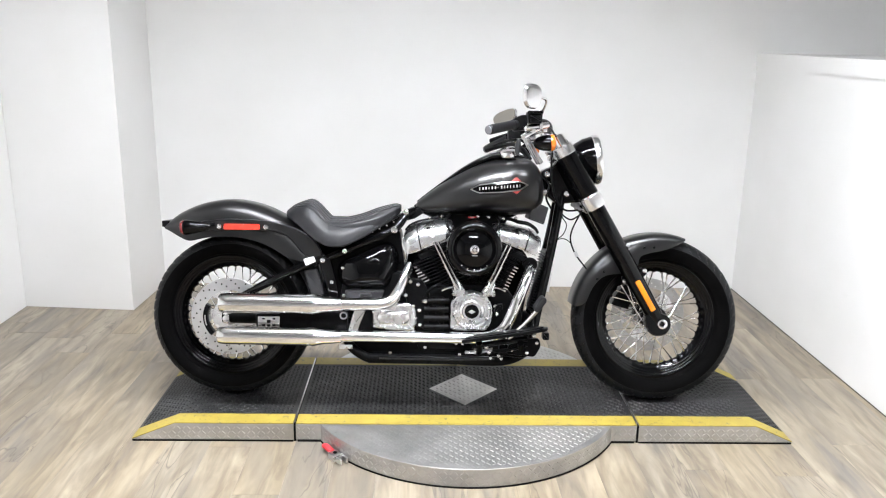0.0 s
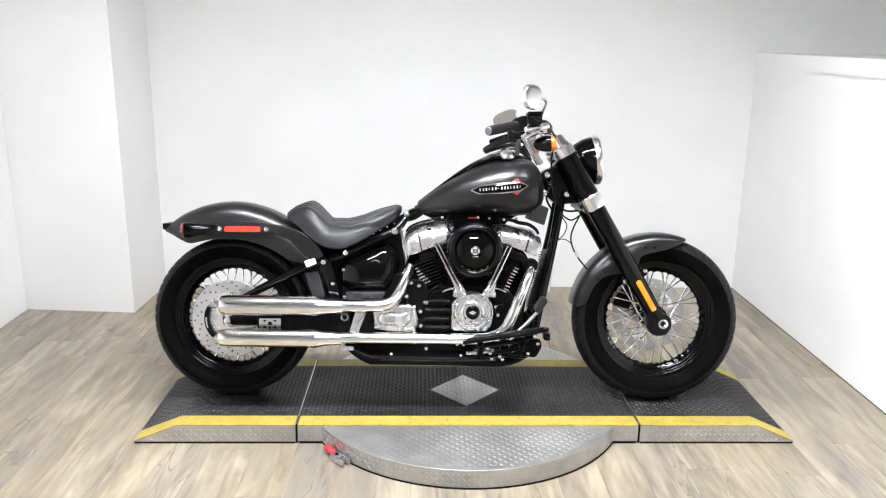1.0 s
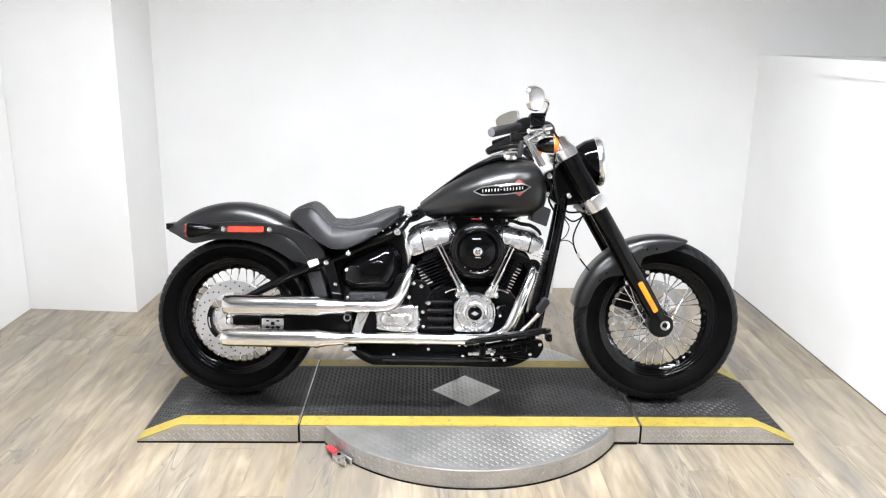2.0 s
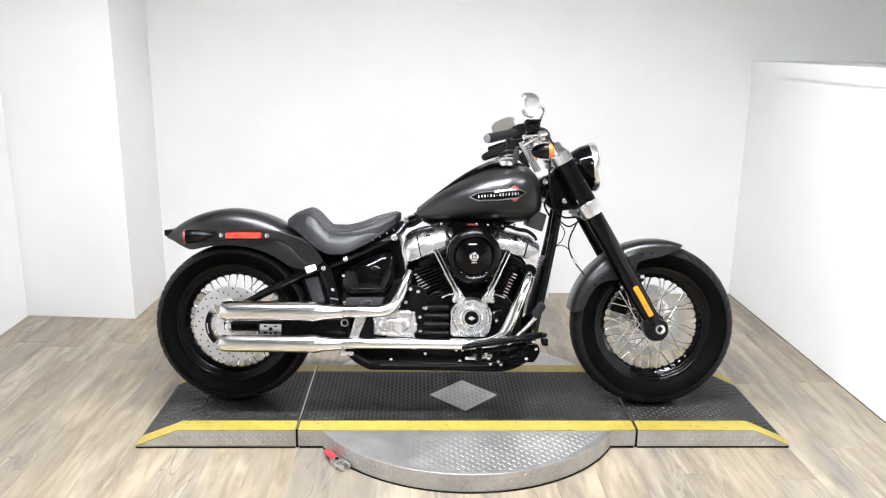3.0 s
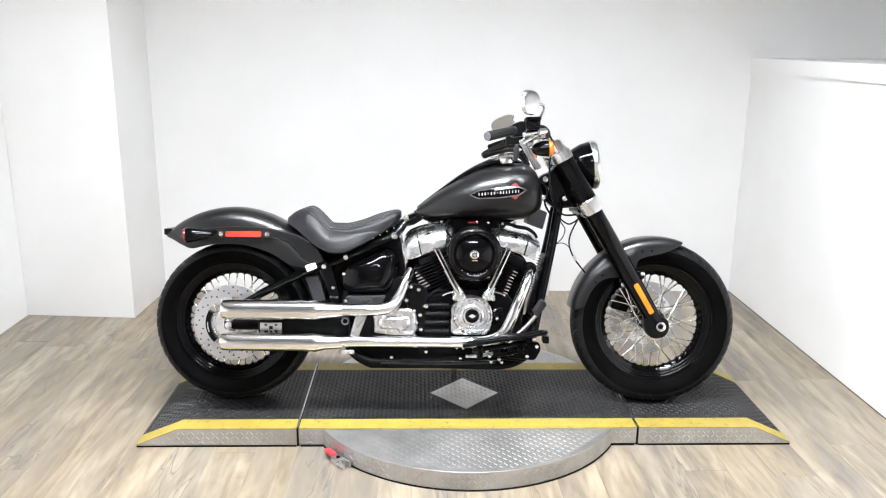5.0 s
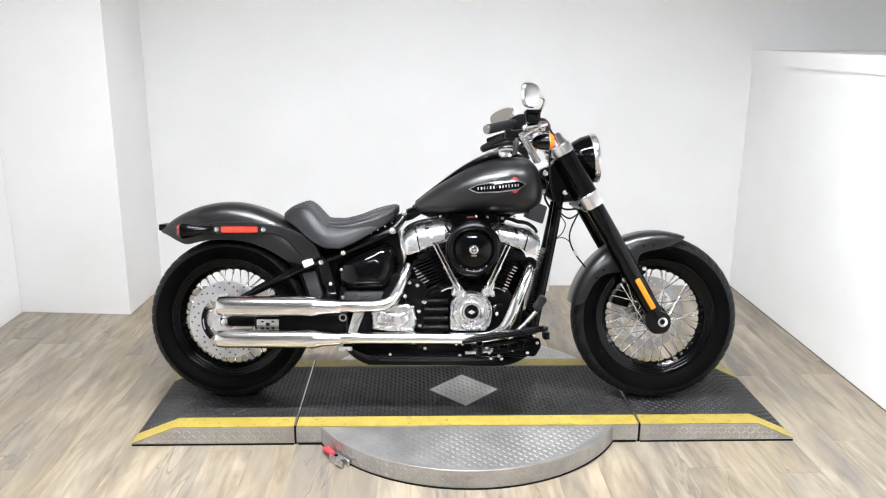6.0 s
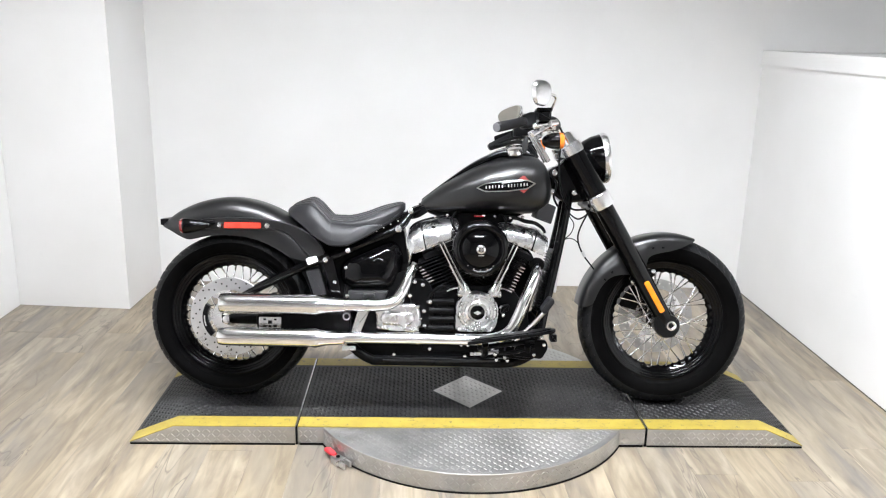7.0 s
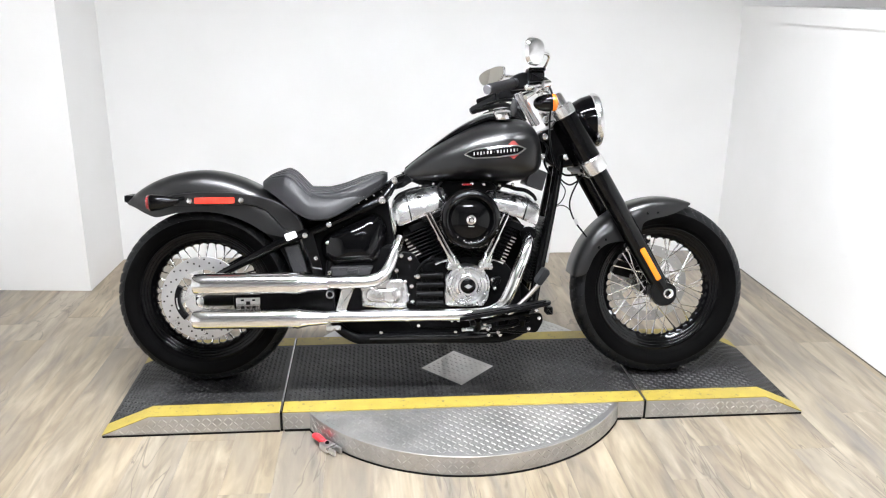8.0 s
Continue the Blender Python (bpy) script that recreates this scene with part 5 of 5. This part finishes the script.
part("cooler_guard", slab([(0.375, 0.43), (0.392, 0.53), (0.412, 0.535), (0.398, 0.42)], -0.072, -0.050, 0.003, 0.006), STEEL, bike, "pale metal cooler guard")

# ---- exhaust ----
def muffler(z, r, y, tip, pipe_r, label):
    """Can with rolled ends, tapering into its pipe, all along x."""
    x0, x1 = -0.815, -0.462
    p = [(r - 0.010, tip + 0.05), (r - 0.010, tip + 0.001), (r - 0.007, tip - 0.002), (r - 0.003, tip + 0.002), (r - 0.001, tip + 0.014), (r, tip + 0.03), (r, -0.505), (r + 0.0012, -0.50), (r + 0.0012, -0.470), (r - 0.001, x1),
         (r - 0.006, -0.440), (pipe_r + 0.005, -0.405), (pipe_r + 0.003, -0.392), (pipe_r + 0.003, -0.375), (pipe_r, -0.372)]
    return part("muffler", rev(p, (0, y, z), (1, 0, 0), 56), CHROME, bike, label)


m1 = muffler(0.382, 0.0365, -0.205, -0.816, 0.0235, "chrome upper muffler")
m2 = muffler(0.263, 0.0335, -0.205, -0.822, 0.0205, "chrome lower muffler")
for m, z, r in ((m1, 0.382, 0.0372), (m2, 0.263, 0.0342)):
    part("muffler_clamp", rev([(r, -0.484), (r + 0.002, -0.483), (r + 0.002, -0.474), (r, -0.473)], (0, -0.205, z), (1, 0, 0), 48), CHROME, m, "chrome clamp band")
    part("muffler_bore", rev([(r - 0.011, -0.80), (0, -0.795)], (0, -0.205, z), (1, 0, 0), 32), SEAM, m, "sooty dark bore")
p1 = part("rear_header_pipe", tube([(-0.385, -0.205, 0.383), (-0.30, -0.205, 0.384), (-0.235, -0.203, 0.386), (-0.195, -0.196, 0.400), (-0.168, -0.182, 0.438), (-0.148, -0.160, 0.485), (-0.132, -0.130, 0.525)], [0.0225, 0.0225, 0.0225, 0.0225, 0.021, 0.018, 0.016], 22), CHROME, bike, "chrome rear header pipe")
p2 = part("front_header_pipe", tube([(-0.385, -0.205, 0.266), (-0.10, -0.207, 0.267), (0.10, -0.208, 0.267), (0.165, -0.208, 0.272), (0.212, -0.207, 0.295), (0.240, -0.202, 0.340), (0.266, -0.195, 0.405), (0.294, -0.178, 0.468), (0.312, -0.150, 0.508), (0.318, -0.10, 0.530)], [0.0205, 0.0205, 0.0205, 0.021, 0.0215, 0.0215, 0.0210, 0.020, 0.0185, 0.017], 22, 7), CHROME, bike, "chrome front header pipe with heat shield")
part("shield_clamp", rev([(0.0215, -0.118), (0.0232, -0.117), (0.0232, -0.105), (0.0215, -0.104)], (0, -0.207, 0.267), (1, 0, 0), 32), CHROME, p2)
part("shield_clamp", rev([(0.0245, -0.296), (0.0255, -0.295), (0.0255, -0.288), (0.0245, -0.287)], (0, -0.205, 0.384), (1, 0, 0), 32), CHROME, p1)
part("exhaust_stay", slab([(-0.330, 0.360), (-0.288, 0.362), (-0.318, 0.282), (-0.352, 0.282)], -0.200, -0.185, 0.004, 0.004), POLISHED, bike, "chrome slanted exhaust stay")
plate = part("muffler_bracket", slab([(-0.690, 0.287), (-0.608, 0.288), (-0.608, 0.328), (-0.690, 0.327)], -0.162, -0.145, 0.003, 0.005), CHROME, bike, "chrome muffler bracket with square cut-outs")
for bx, bz, w, h in ((-0.668, 0.293, 0.012, 0.010), (-0.649, 0.308, 0.014, 0.012), (-0.630, 0.293, 0.012, 0.010), (-0.649, 0.293, 0.010, 0.008), (-0.668, 0.318, 0.010, 0.006), (-0.630, 0.318, 0.010, 0.006)):
    part("cutout", box((bx, -0.1622, bz), (w, 0.002, h), 0.0008), SEAM, plate, "dark square cut-out")
part("muffler_rail", slab([(-0.70, 0.284), (-0.36, 0.270), (-0.36, 0.345), (-0.70, 0.335)], -0.150, -0.125, 0.005, 0.01), SATIN, bike, "black rail between the mufflers")
part("clamp_ring", rev([(0.010, 0), (0.014, 0.002), (0.014, 0.006), (0.010, 0.008)], (-0.372, -0.165, 0.335), (0, -1, 0), 24, closed=True), STEEL, bike, "steel clamp ring")
part("heat_pipe_bracket", box((-0.36, -0.18, 0.222), (0.05, 0.02, 0.016), 0.004), POLISHED, bike, "small bright bracket under the pipes")

# ---- floorboard and brake pedal ----
board = part("floorboard", slab(rounded([(0.055, -0.290), (0.30, -0.298), (0.370, -0.285), (0.380, -0.250), (0.30, -0.235), (0.09, -0.238)], 0.02), -0.006, 0.006, 0.004, axis="z"), SATIN, bike, "black half-moon floorboard")
pad = part("rubber_pad", slab(rounded([(0.07, -0.284), (0.30, -0.292), (0.358, -0.278), (0.364, -0.254), (0.29, -0.241), (0.10, -0.243)], 0.02), 0.0065, 0.0105, 0.002, axis="z"), SATIN, board, "ribbed rubber pad")
for ob in (board, pad):
    ob.data.transform(Matrix.Translation((0, 0, 0.258)) @ Matrix.Rotation(radians(-9), 4, "Y"))
for ax in (0.12, 0.27):
    part("floorboard_bracket", tube([(ax, -0.13, 0.20), (ax + 0.01, -0.20, 0.215), (ax + 0.005, -0.26, 0.262)], 0.012, 10), SATIN, board, "black bracket")
part("board_pivot", tube([(0.10, -0.245, 0.245), (0.30, -0.245, 0.275)], 0.010, 10, 1), SATIN, board)
pedal = part("brake_pedal", tube([(0.215, -0.235, 0.255), (0.265, -0.250, 0.305), (0.300, -0.262, 0.345), (0.332, -0.268, 0.385)], [0.010, 0.009, 0.008, 0.008], 12), CHROME, bike, "chrome brake pedal")
part("pedal_pad", slab([(-0.026, -0.011), (0.024, -0.012), (0.033, 0.0), (0.026, 0.012), (-0.024, 0.011), (-0.031, 0.0)], -0.032, 0.032, 0.006, 0.010), GRIP, pedal, "black rubber pedal pad").data.transform(Matrix.Translation((0.338, -0.262, 0.405)) @ Matrix.Rotation(radians(-55), 4, "Y"))
part("master_cylinder", slab([(0.20, 0.20), (0.30, 0.19), (0.335, 0.225), (0.30, 0.27), (0.21, 0.27)], -0.20, -0.14, 0.008, 0.02), SATIN, bike, "black rear brake cylinder")
for bx, bz in ((0.155, 0.235), (0.165, 0.215), (0.235, 0.247), (0.320, 0.292)):
    bolt(bx, -0.205 if bx < 0.3 else -0.27, bz, 0.008, 0.008, parent=bike)

part("brake_linkage", slab([(0.225, 0.215), (0.33, 0.205), (0.352, 0.245), (0.345, 0.275), (0.28, 0.268), (0.235, 0.250)], -0.235, -0.215, 0.004, 0.012), SATIN, bike, "black brake linkage plate")
part("linkage_arm", tube([(0.175, -0.235, 0.225), (0.235, -0.240, 0.232), (0.30, -0.240, 0.252)], 0.007, 10), SATIN, bike, "black linkage arm")
part("board_stop", box((0.362, -0.265, 0.292), (0.022, 0.05, 0.026), 0.004), SATIN, bike, "black rubber board stop")
part("linkage_spring", tube([(0.08, -0.17, 0.205), (0.13, -0.185, 0.212), (0.18, -0.19, 0.222)], 0.0065, 10), STEEL, bike, "steel return spring")
for bx, bz, by in ((0.245, 0.233, -0.237), (0.300, 0.222, -0.237), (0.335, 0.258, -0.237), (0.115, 0.246, -0.21), (0.200, 0.204, -0.21), (0.28, 0.196, -0.16), (0.045, 0.238, -0.16)):
    bolt(bx, by, bz, 0.0075, 0.008, parent=bike)
part("front_cross_plate", slab([(0.285, 0.175), (0.34, 0.20), (0.352, 0.30), (0.325, 0.33), (0.29, 0.26)], -0.10, 0.10, 0.006, 0.012), WRINKLE, bike, "black plate at the front of the frame")

# ---- fork, headlamp ----
FT, FB = Vector((0.405, 0, 1.004)), Vector((0.811, 0, 0.315))


def on_fork(k, y):
    p = FT.lerp(FB, k)
    return Vector((p.x, y, p.z))


fd = (FB - FT).normalized()
for s in (-1, 1):
    y = s * 0.112
    leg = part("fork_leg", tube([on_fork(0.33, y), on_fork(0.39, y), on_fork(0.75, y), on_fork(0.93, y), on_fork(1.0, y)], [0.031, 0.0335, 0.0335, 0.031, 0.026], 28, 5), GLOSS, bike, "gloss black fork leg")
    part("fork_cover", tube([on_fork(0.085, y), on_fork(0.315, y)], 0.0385, 32, 1), GLOSS, leg, "gloss black upper fork cover")
    part("upper_collar", tube([on_fork(0.044, y), on_fork(0.049, y), on_fork(0.089, y), on_fork(0.095, y)], [0.034, 0.0375, 0.0395, 0.038], 32, 1), COLLAR, leg, "polished upper fork collar")
    part("fork_cap", tube([on_fork(-0.010, y), on_fork(-0.004, y), on_fork(0.045, y)], [0.018, 0.024, 0.026], 24, 1), CHROME, leg, "chrome fork cap")
    part("lower_collar", tube([on_fork(0.306, y), on_fork(0.312, y), on_fork(0.368, y), on_fork(0.375, y)], [0.039, 0.0425, 0.0425, 0.039], 32, 1), COLLAR, leg, "polished lower fork collar")
    part("axle_clamp", slab(rounded([(0.755, 0.355), (0.80, 0.362), (0.848, 0.345), (0.852, 0.300), (0.830, 0.272), (0.785, 0.268), (0.755, 0.300)], 0.02), y - 0.024, y + 0.024, 0.006), GLOSS, leg, "gloss black axle clamp")
    part("fender_mount", slab(rounded([(0.665, 0.485), (0.745, 0.525), (0.768, 0.500), (0.70, 0.445)], 0.012), s * 0.076, s * 0.090, 0.003), SATIN, leg, "black fender mount")
    if s < 0:
        a, b = on_fork(0.760, -0.1485), on_fork(0.922, -0.1485)
        n2 = Vector((-fd.z, 0, fd.x)) * 0.0100
        part("amber_reflector", slab(rounded([((p + q).x, (p + q).z) for p, q in ((a, n2), (b, n2), (b, -n2), (a, -n2))], 0.006), -0.1455, -0.1535, 0.003), AMBER, leg, "amber side reflector")
        for bx, bz in ((0.678, 0.4715), (0.7526, 0.513)):
            bolt(bx, -0.092, bz, 0.010, 0.010, parent=leg)
        part("axle_end", rev([(0.009, 0.008), (0.013, 0.012), (0.018, 0.011), (0.019, 0.0), (0.019, -0.01), (0.009, -0.01)], (FW[0], -0.138, FW[2]), (0, -1, 0), 28, closed=True), CHROME, leg, "bright hollow axle end")
part("lower_triple_clamp", slab(rounded([(0.515, 0.785), (0.575, 0.760), (0.555, 0.720), (0.495, 0.747)], 0.01), -0.105, 0.105, 0.004), SATIN, bike, "black lower triple clamp")
part("upper_triple_clamp", slab(rounded([(0.395, 0.995), (0.445, 0.975), (0.43, 0.945), (0.38, 0.965)], 0.01), -0.105, 0.105, 0.004), POLISHED, bike, "polished upper triple clamp")
part("fork_shroud", slab(rounded([(0.405, 0.955), (0.455, 0.955), (0.555, 0.79), (0.50, 0.768)], 0.01), -0.085, 0.085, 0.006), GLOSS, bike, "gloss black fork shroud")
HL, HA = (0.545, 0, 0.925), (1, 0, 0.10)
head = part("headlamp", rev([(0, -0.090), (0.018, -0.088), (0.045, -0.074), (0.068, -0.050), (0.083, -0.020), (0.090, 0.012), (0.091, 0.020), (0.0, 0.020)], HL, HA, 48), GLOSS, bike, "gloss black headlamp bucket with chrome ring")
part("trim_ring", rev([(0.0895, 0.013), (0.0930, 0.015), (0.0950, 0.022), (0.0955, 0.030), (0.093, 0.037), (0.086, 0.041), (0.081, 0.037), (0.080, 0.020)], HL, HA, 64), COLLAR, head, "chrome trim ring")
part("lens", rev([(0.081, 0.034), (0.060, 0.041), (0.030, 0.045), (0, 0.046)], HL, HA, 48), GLASS, head, "clear headlamp lens")
part("headlamp_mount", tube([(0.50, 0, 0.845), (0.52, 0, 0.80)], 0.02, 14, 1), SATIN, head)

# ---- handlebar and controls ----
bar = part("handlebar", tube([(0.150, -0.385, 1.016), (0.205, -0.33, 1.028), (0.285, -0.27, 1.044), (0.345, -0.20, 1.052), (0.375, -0.12, 1.040), (0.385, 0.0, 1.032), (0.385, 0.12, 1.040), (0.36, 0.20, 1.052), (0.315, 0.27, 1.044), (0.25, 0.33, 1.028), (0.195, 0.385, 1.010)], 0.0125, 14), SATIN, bike, "satin black swept handlebar")
for s in (-1, 1):
    part("riser", tube([(0.398, s * 0.05, 0.975), (0.388, s * 0.05, 1.035)], 0.016, 16, 1), POLISHED, bar, "polished handlebar riser")
    gx = 0.0 if s < 0 else 0.050
    g0, g1 = (Vector((0.134, -0.405, 1.009)), Vector((0.232, -0.308, 1.036))) if s < 0 else (Vector((0.173, 0.405, 0.975)), Vector((0.262, 0.318, 1.024)))
    gr = part("grip", tube([g0, g0.lerp(g1, 0.02), g0.lerp(g1, 0.04), g0.lerp(g1, 0.96), g1], [0.012, 0.0155, 0.0165, 0.0160, 0.018], 22, 1), GRIP, bar, "dark rubber hand grip")
    part("grip_end", disc(tuple(g0), 0.0145, 0.004, tuple(g0 - g1), 22), GREY_CAP, gr, "grey grip end cap")
    for k in (0.9,):
        part("grip_ring", tube([g0.lerp(g1, k), g0.lerp(g1, k + 0.03)], 0.0175, 20, 1), GRIP, gr)
    part("switch_housing", slab(rounded([(0.222 + gx * 0.7, 1.012), (0.288 + gx * 0.7, 1.020), (0.290 + gx * 0.7, 1.066), (0.255 + gx * 0.7, 1.070), (0.222 + gx * 0.7, 1.056)], 0.012), s * 0.262, s * 0.318, 0.008), SATIN, bar, "black switch housing")
    lever = [(0.33, -0.285, 1.022), (0.312, -0.325, 1.020), (0.278, -0.385, 1.002), (0.248, -0.420, 0.985)] if s < 0 else [(0.346, 0.295, 1.044), (0.312, 0.328, 1.020), (0.2765, 0.345, 1.001), (0.236, 0.365, 0.977)]
    part("brake_lever" if s < 0 else "clutch_lever", tube(lever, [0.010, 0.008, 0.0065, 0.0075], 12), POLISHED if s < 0 else CHROME, bar, "polished control lever")
    part("lever_perch", slab(rounded([(0.295 + gx * 0.6, 1.005), (0.345 + gx * 0.6, 1.010), (0.345 + gx * 0.6, 1.040), (0.295 + gx * 0.6, 1.040)], 0.008), s * 0.262, s * 0.295, 0.006), COLLAR, bar, "bright lever perch")
    sx = 0.0 if s < 0 else 0.01
    sg = part("front_turn_signal", rev([(0, -0.036), (0.008, -0.0345), (0.016, -0.029), (0.0225, -0.018), (0.027, -0.002), (0.0285, 0.018), (0.028, 0.024), (0, 0.024)], (0.335 + sx, s * 0.275, 0.975), (1, 0, 0.06), 28), GLOSS, bar, "black bullet turn signal with an orange lens")
    part("lens", rev([(0.0275, 0.0235), (0.0285, 0.030), (0.026, 0.037), (0.015, 0.043), (0, 0.044)], (0.335 + sx, s * 0.275, 0.975), (1, 0, 0.06), 28), ORANGE, sg, "orange lens")
    part("stalk", tube([(0.325 + sx, s * 0.275, 0.995), (0.325 + sx, s * 0.272, 1.035)], 0.008, 10, 1), CHROME, sg, "chrome stalk")
res = part("brake_fluid_reservoir", slab(rounded([(0.272, 1.036), (0.318, 1.038), (0.319, 1.070), (0.269, 1.070)], 0.008), -0.362, -0.308, 0.008, steps=4), SATIN, bar, "black brake fluid reservoir")
part("reservoir_lid", slab(rounded([(0.266, 1.068), (0.321, 1.070), (0.320, 1.080), (0.268, 1.079)], 0.004), -0.368, -0.302, 0.004), SATIN, res, "black reservoir lid")
for bx in (0.277, 0.311):
    bolt(bx, -0.335, 1.080, 0.004, 0.003, parent=res, axis=(0, 0, 1))
part("brake_cylinder", tube([(0.262, -0.345, 1.018), (0.275, -0.340, 1.022), (0.320, -0.318, 1.030), (0.345, -0.305, 1.036)], [0.009, 0.012, 0.012, 0.010], 16, 3), COLLAR, bar, "bright brake cylinder")
for k in (0.275, 0.318):
    part("perch_clamp", box((k, -0.325, 1.030), (0.012, 0.03, 0.026), 0.004), COLLAR, bar, "bright clamp of the lever perch")
for s in (-1, 1):
    part("riser_arm", slab([(0.286, 1.019), (0.298, 1.026), (0.366, 0.914), (0.351, 0.904)], s * 0.040 - 0.010, s * 0.040 + 0.010, 0.004, 0.004), COLLAR, bar, "bright pulled-back riser arm")

def mirror(s, c, yaw, size, tilt=0.0, taper=0.0):
    """Leaf-shaped mirror: dished back shell, glass and stem; tapered towards its foot, tilted in its own plane."""
    w, h = size
    rings = []
    for k, d in ((0.0, -0.0150), (0.45, -0.0145), (0.75, -0.0130), (0.92, -0.0085), (1.0, 0.001), (0.98, 0.006)):
        rings.append([(d, w * max(k, 0.02) * math.copysign(abs(math.cos(a)) ** 0.75, math.cos(a)), h * max(k, 0.02) * math.copysign(abs(math.sin(a)) ** 0.75, math.sin(a))) for a in [2 * math.pi * i / 32 for i in range(32)]])
    m = Matrix.Translation(c) @ Matrix.Rotation(radians(yaw), 4, "Z") @ Matrix.Rotation(radians(tilt), 4, "X")

    def leaf(b):
        for v in b.verts:
            v.co.y *= 1 + taper * v.co.z / h
        b.transform(m)
    bm = loft(rings)
    leaf(bm)
    mr = part("mirror", bm, SHELL, bar, "chrome-backed oval mirror")
    g = [[(0.0065 + 0.0005 * j, w * 0.93 * math.copysign(abs(math.cos(a)) ** 0.75, math.cos(a)), h * 0.93 * math.copysign(abs(math.sin(a)) ** 0.75, math.sin(a))) for a in [2 * math.pi * i / 32 for i in range(32)]] for j in range(2)]
    bm = loft(g)
    leaf(bm)
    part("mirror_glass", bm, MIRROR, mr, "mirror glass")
    return mr


mr = mirror(-1, (0.275, -0.415, 1.122), 180 - 48, (0.041, 0.042), 4, 0.12)
part("mirror_stem", tube([(0.285, -0.405, 1.112), (0.308, -0.39, 1.120), (0.328, -0.370, 1.112), (0.320, -0.340, 1.080), (0.312, -0.305, 1.045)], 0.005, 10), CHROME, mr, "chrome mirror stem")
mr = mirror(1, (0.256, 0.415, 1.113), 180 + 34, (0.078, 0.033), 11, 0.14)
part("mirror_stem", tube([(0.285, 0.405, 1.112), (0.322, 0.38, 1.112), (0.345, 0.35, 1.10), (0.345, 0.305, 1.045)], 0.006, 10), CHROME, mr, "chrome mirror stem")

# cables and hoses
def cable(pts, r, label, material=None):
    part("cable", tube(pts, r, 8, 8), material or SATIN, bike, label)


cable([(0.33, -0.27, 1.03), (0.372, -0.16, 1.035), (0.405, -0.07, 1.0), (0.392, -0.085, 0.93), (0.392, -0.098, 0.86), (0.402, -0.10, 0.80), (0.418, -0.09, 0.765), (0.450, -0.08, 0.735), (0.50, -0.06, 0.735)], 0.0038, "black brake hose")
cable([(0.345, 0.27, 1.03), (0.40, 0.16, 1.04), (0.445, 0.08, 1.01), (0.455, 0.05, 0.96)], 0.005, "black control cable")
cable([(0.365, -0.12, 1.020), (0.392, -0.06, 1.020), (0.415, -0.03, 1.0134), (0.4475, -0.03, 1.003), (0.4697, -0.03, 0.977), (0.476, -0.03, 0.950)], 0.0026, "black control cable")
cable([(0.520, -0.04, 0.735), (0.5136, -0.04, 0.7215), (0.4857, -0.04, 0.6628), (0.4794, -0.04, 0.6187), (0.4989, -0.04, 0.5675), (0.535, -0.04, 0.5205), (0.552, -0.035, 0.500)], 0.0030, "black front brake hose")
part("hose_clip", tube([(0.497, -0.048, 0.575), (0.506, -0.048, 0.557)], 0.0062, 10, 1), STEEL, bike, "small bright hose clip")
cable([(0.410, -0.04, 0.606), (0.421, -0.04, 0.6145), (0.443, -0.04, 0.6243), (0.465, -0.04, 0.6201), (0.484, -0.04, 0.604)], 0.0018, "thin black wire")
cable([(0.440, -0.05, 0.725), (0.4446, -0.045, 0.7062), (0.462, -0.04, 0.6772), (0.4496, -0.04, 0.6405), (0.418, -0.04, 0.615)], 0.0020, "thin black wire")
cable([(0.420, -0.05, 0.830), (0.4244, -0.05, 0.7934), (0.4368, -0.05, 0.728), (0.4703, -0.05, 0.6992), (0.4957, -0.05, 0.7067), (0.5172, -0.05, 0.7252)], 0.0030, "black wiring loop")
cable([(0.185, 0.30, 0.972), (0.235, 0.21, 0.985), (0.27, 0.13, 0.986), (0.30, 0.06, 0.962), (0.325, 0.035, 0.925)], 0.009, "black cable bundle behind the tank")
cable([(0.205, 0.28, 0.990), (0.25, 0.19, 1.004), (0.30, 0.11, 1.000), (0.34, 0.05, 0.955)], 0.006, "black control cable")
cable([(0.20, 0.24, 0.955), (0.24, 0.17, 0.968), (0.28, 0.09, 0.966), (0.31, 0.045, 0.94)], 0.006, "black control cable")
part("rubber_boot", rev([(0, -0.031), (0.006, -0.028), (0.010, -0.016), (0.0115, 0.0), (0.010, 0.016), (0.006, 0.028), (0, 0.031)], (0.263, -0.10, 0.967), (0.08, 0, 1), 18), PLASTIC, bike, "dark grey rubber boot below the handlebar")
cable([(0.36, -0.07, 0.86), (0.385, -0.085, 0.83), (0.375, -0.09, 0.78), (0.395, -0.09, 0.74)], 0.004, "black wiring loop")

# ---- floor boards, last ----
PW, PL, GAP = 0.152, 1.22, 0.0006
rng = random.Random(5)
x = LEFT - 0.02
while x < RIGHT + 0.02:
    y = FRONT + 0.01 - rng.random() * PL
    while y < BACK + 0.02:
        y1 = min(y + PL, BACK + 0.05)
        y = max(y, FRONT - 0.05)
        L = round(y1 - y, 2)
        if y1 > FRONT and L > 0.05:
            key = "plank_%d" % int(L * 100)
            me = bpy.data.meshes.get(key)
            if me is None:
                bm = box((0, 0, -0.003), (PW - GAP, L - GAP, 0.006), 0.0002)
                tmp = to_object("plank", bm, PLANK, 10, False)
                me = tmp.data
                me.name = key
                bpy.data.objects.remove(tmp)
            ob = new("plank", me)
            ob.parent = floor
            ob.location = (x + PW / 2, y + (y1 - y) / 2, 0)
        y = y1
    x += PW
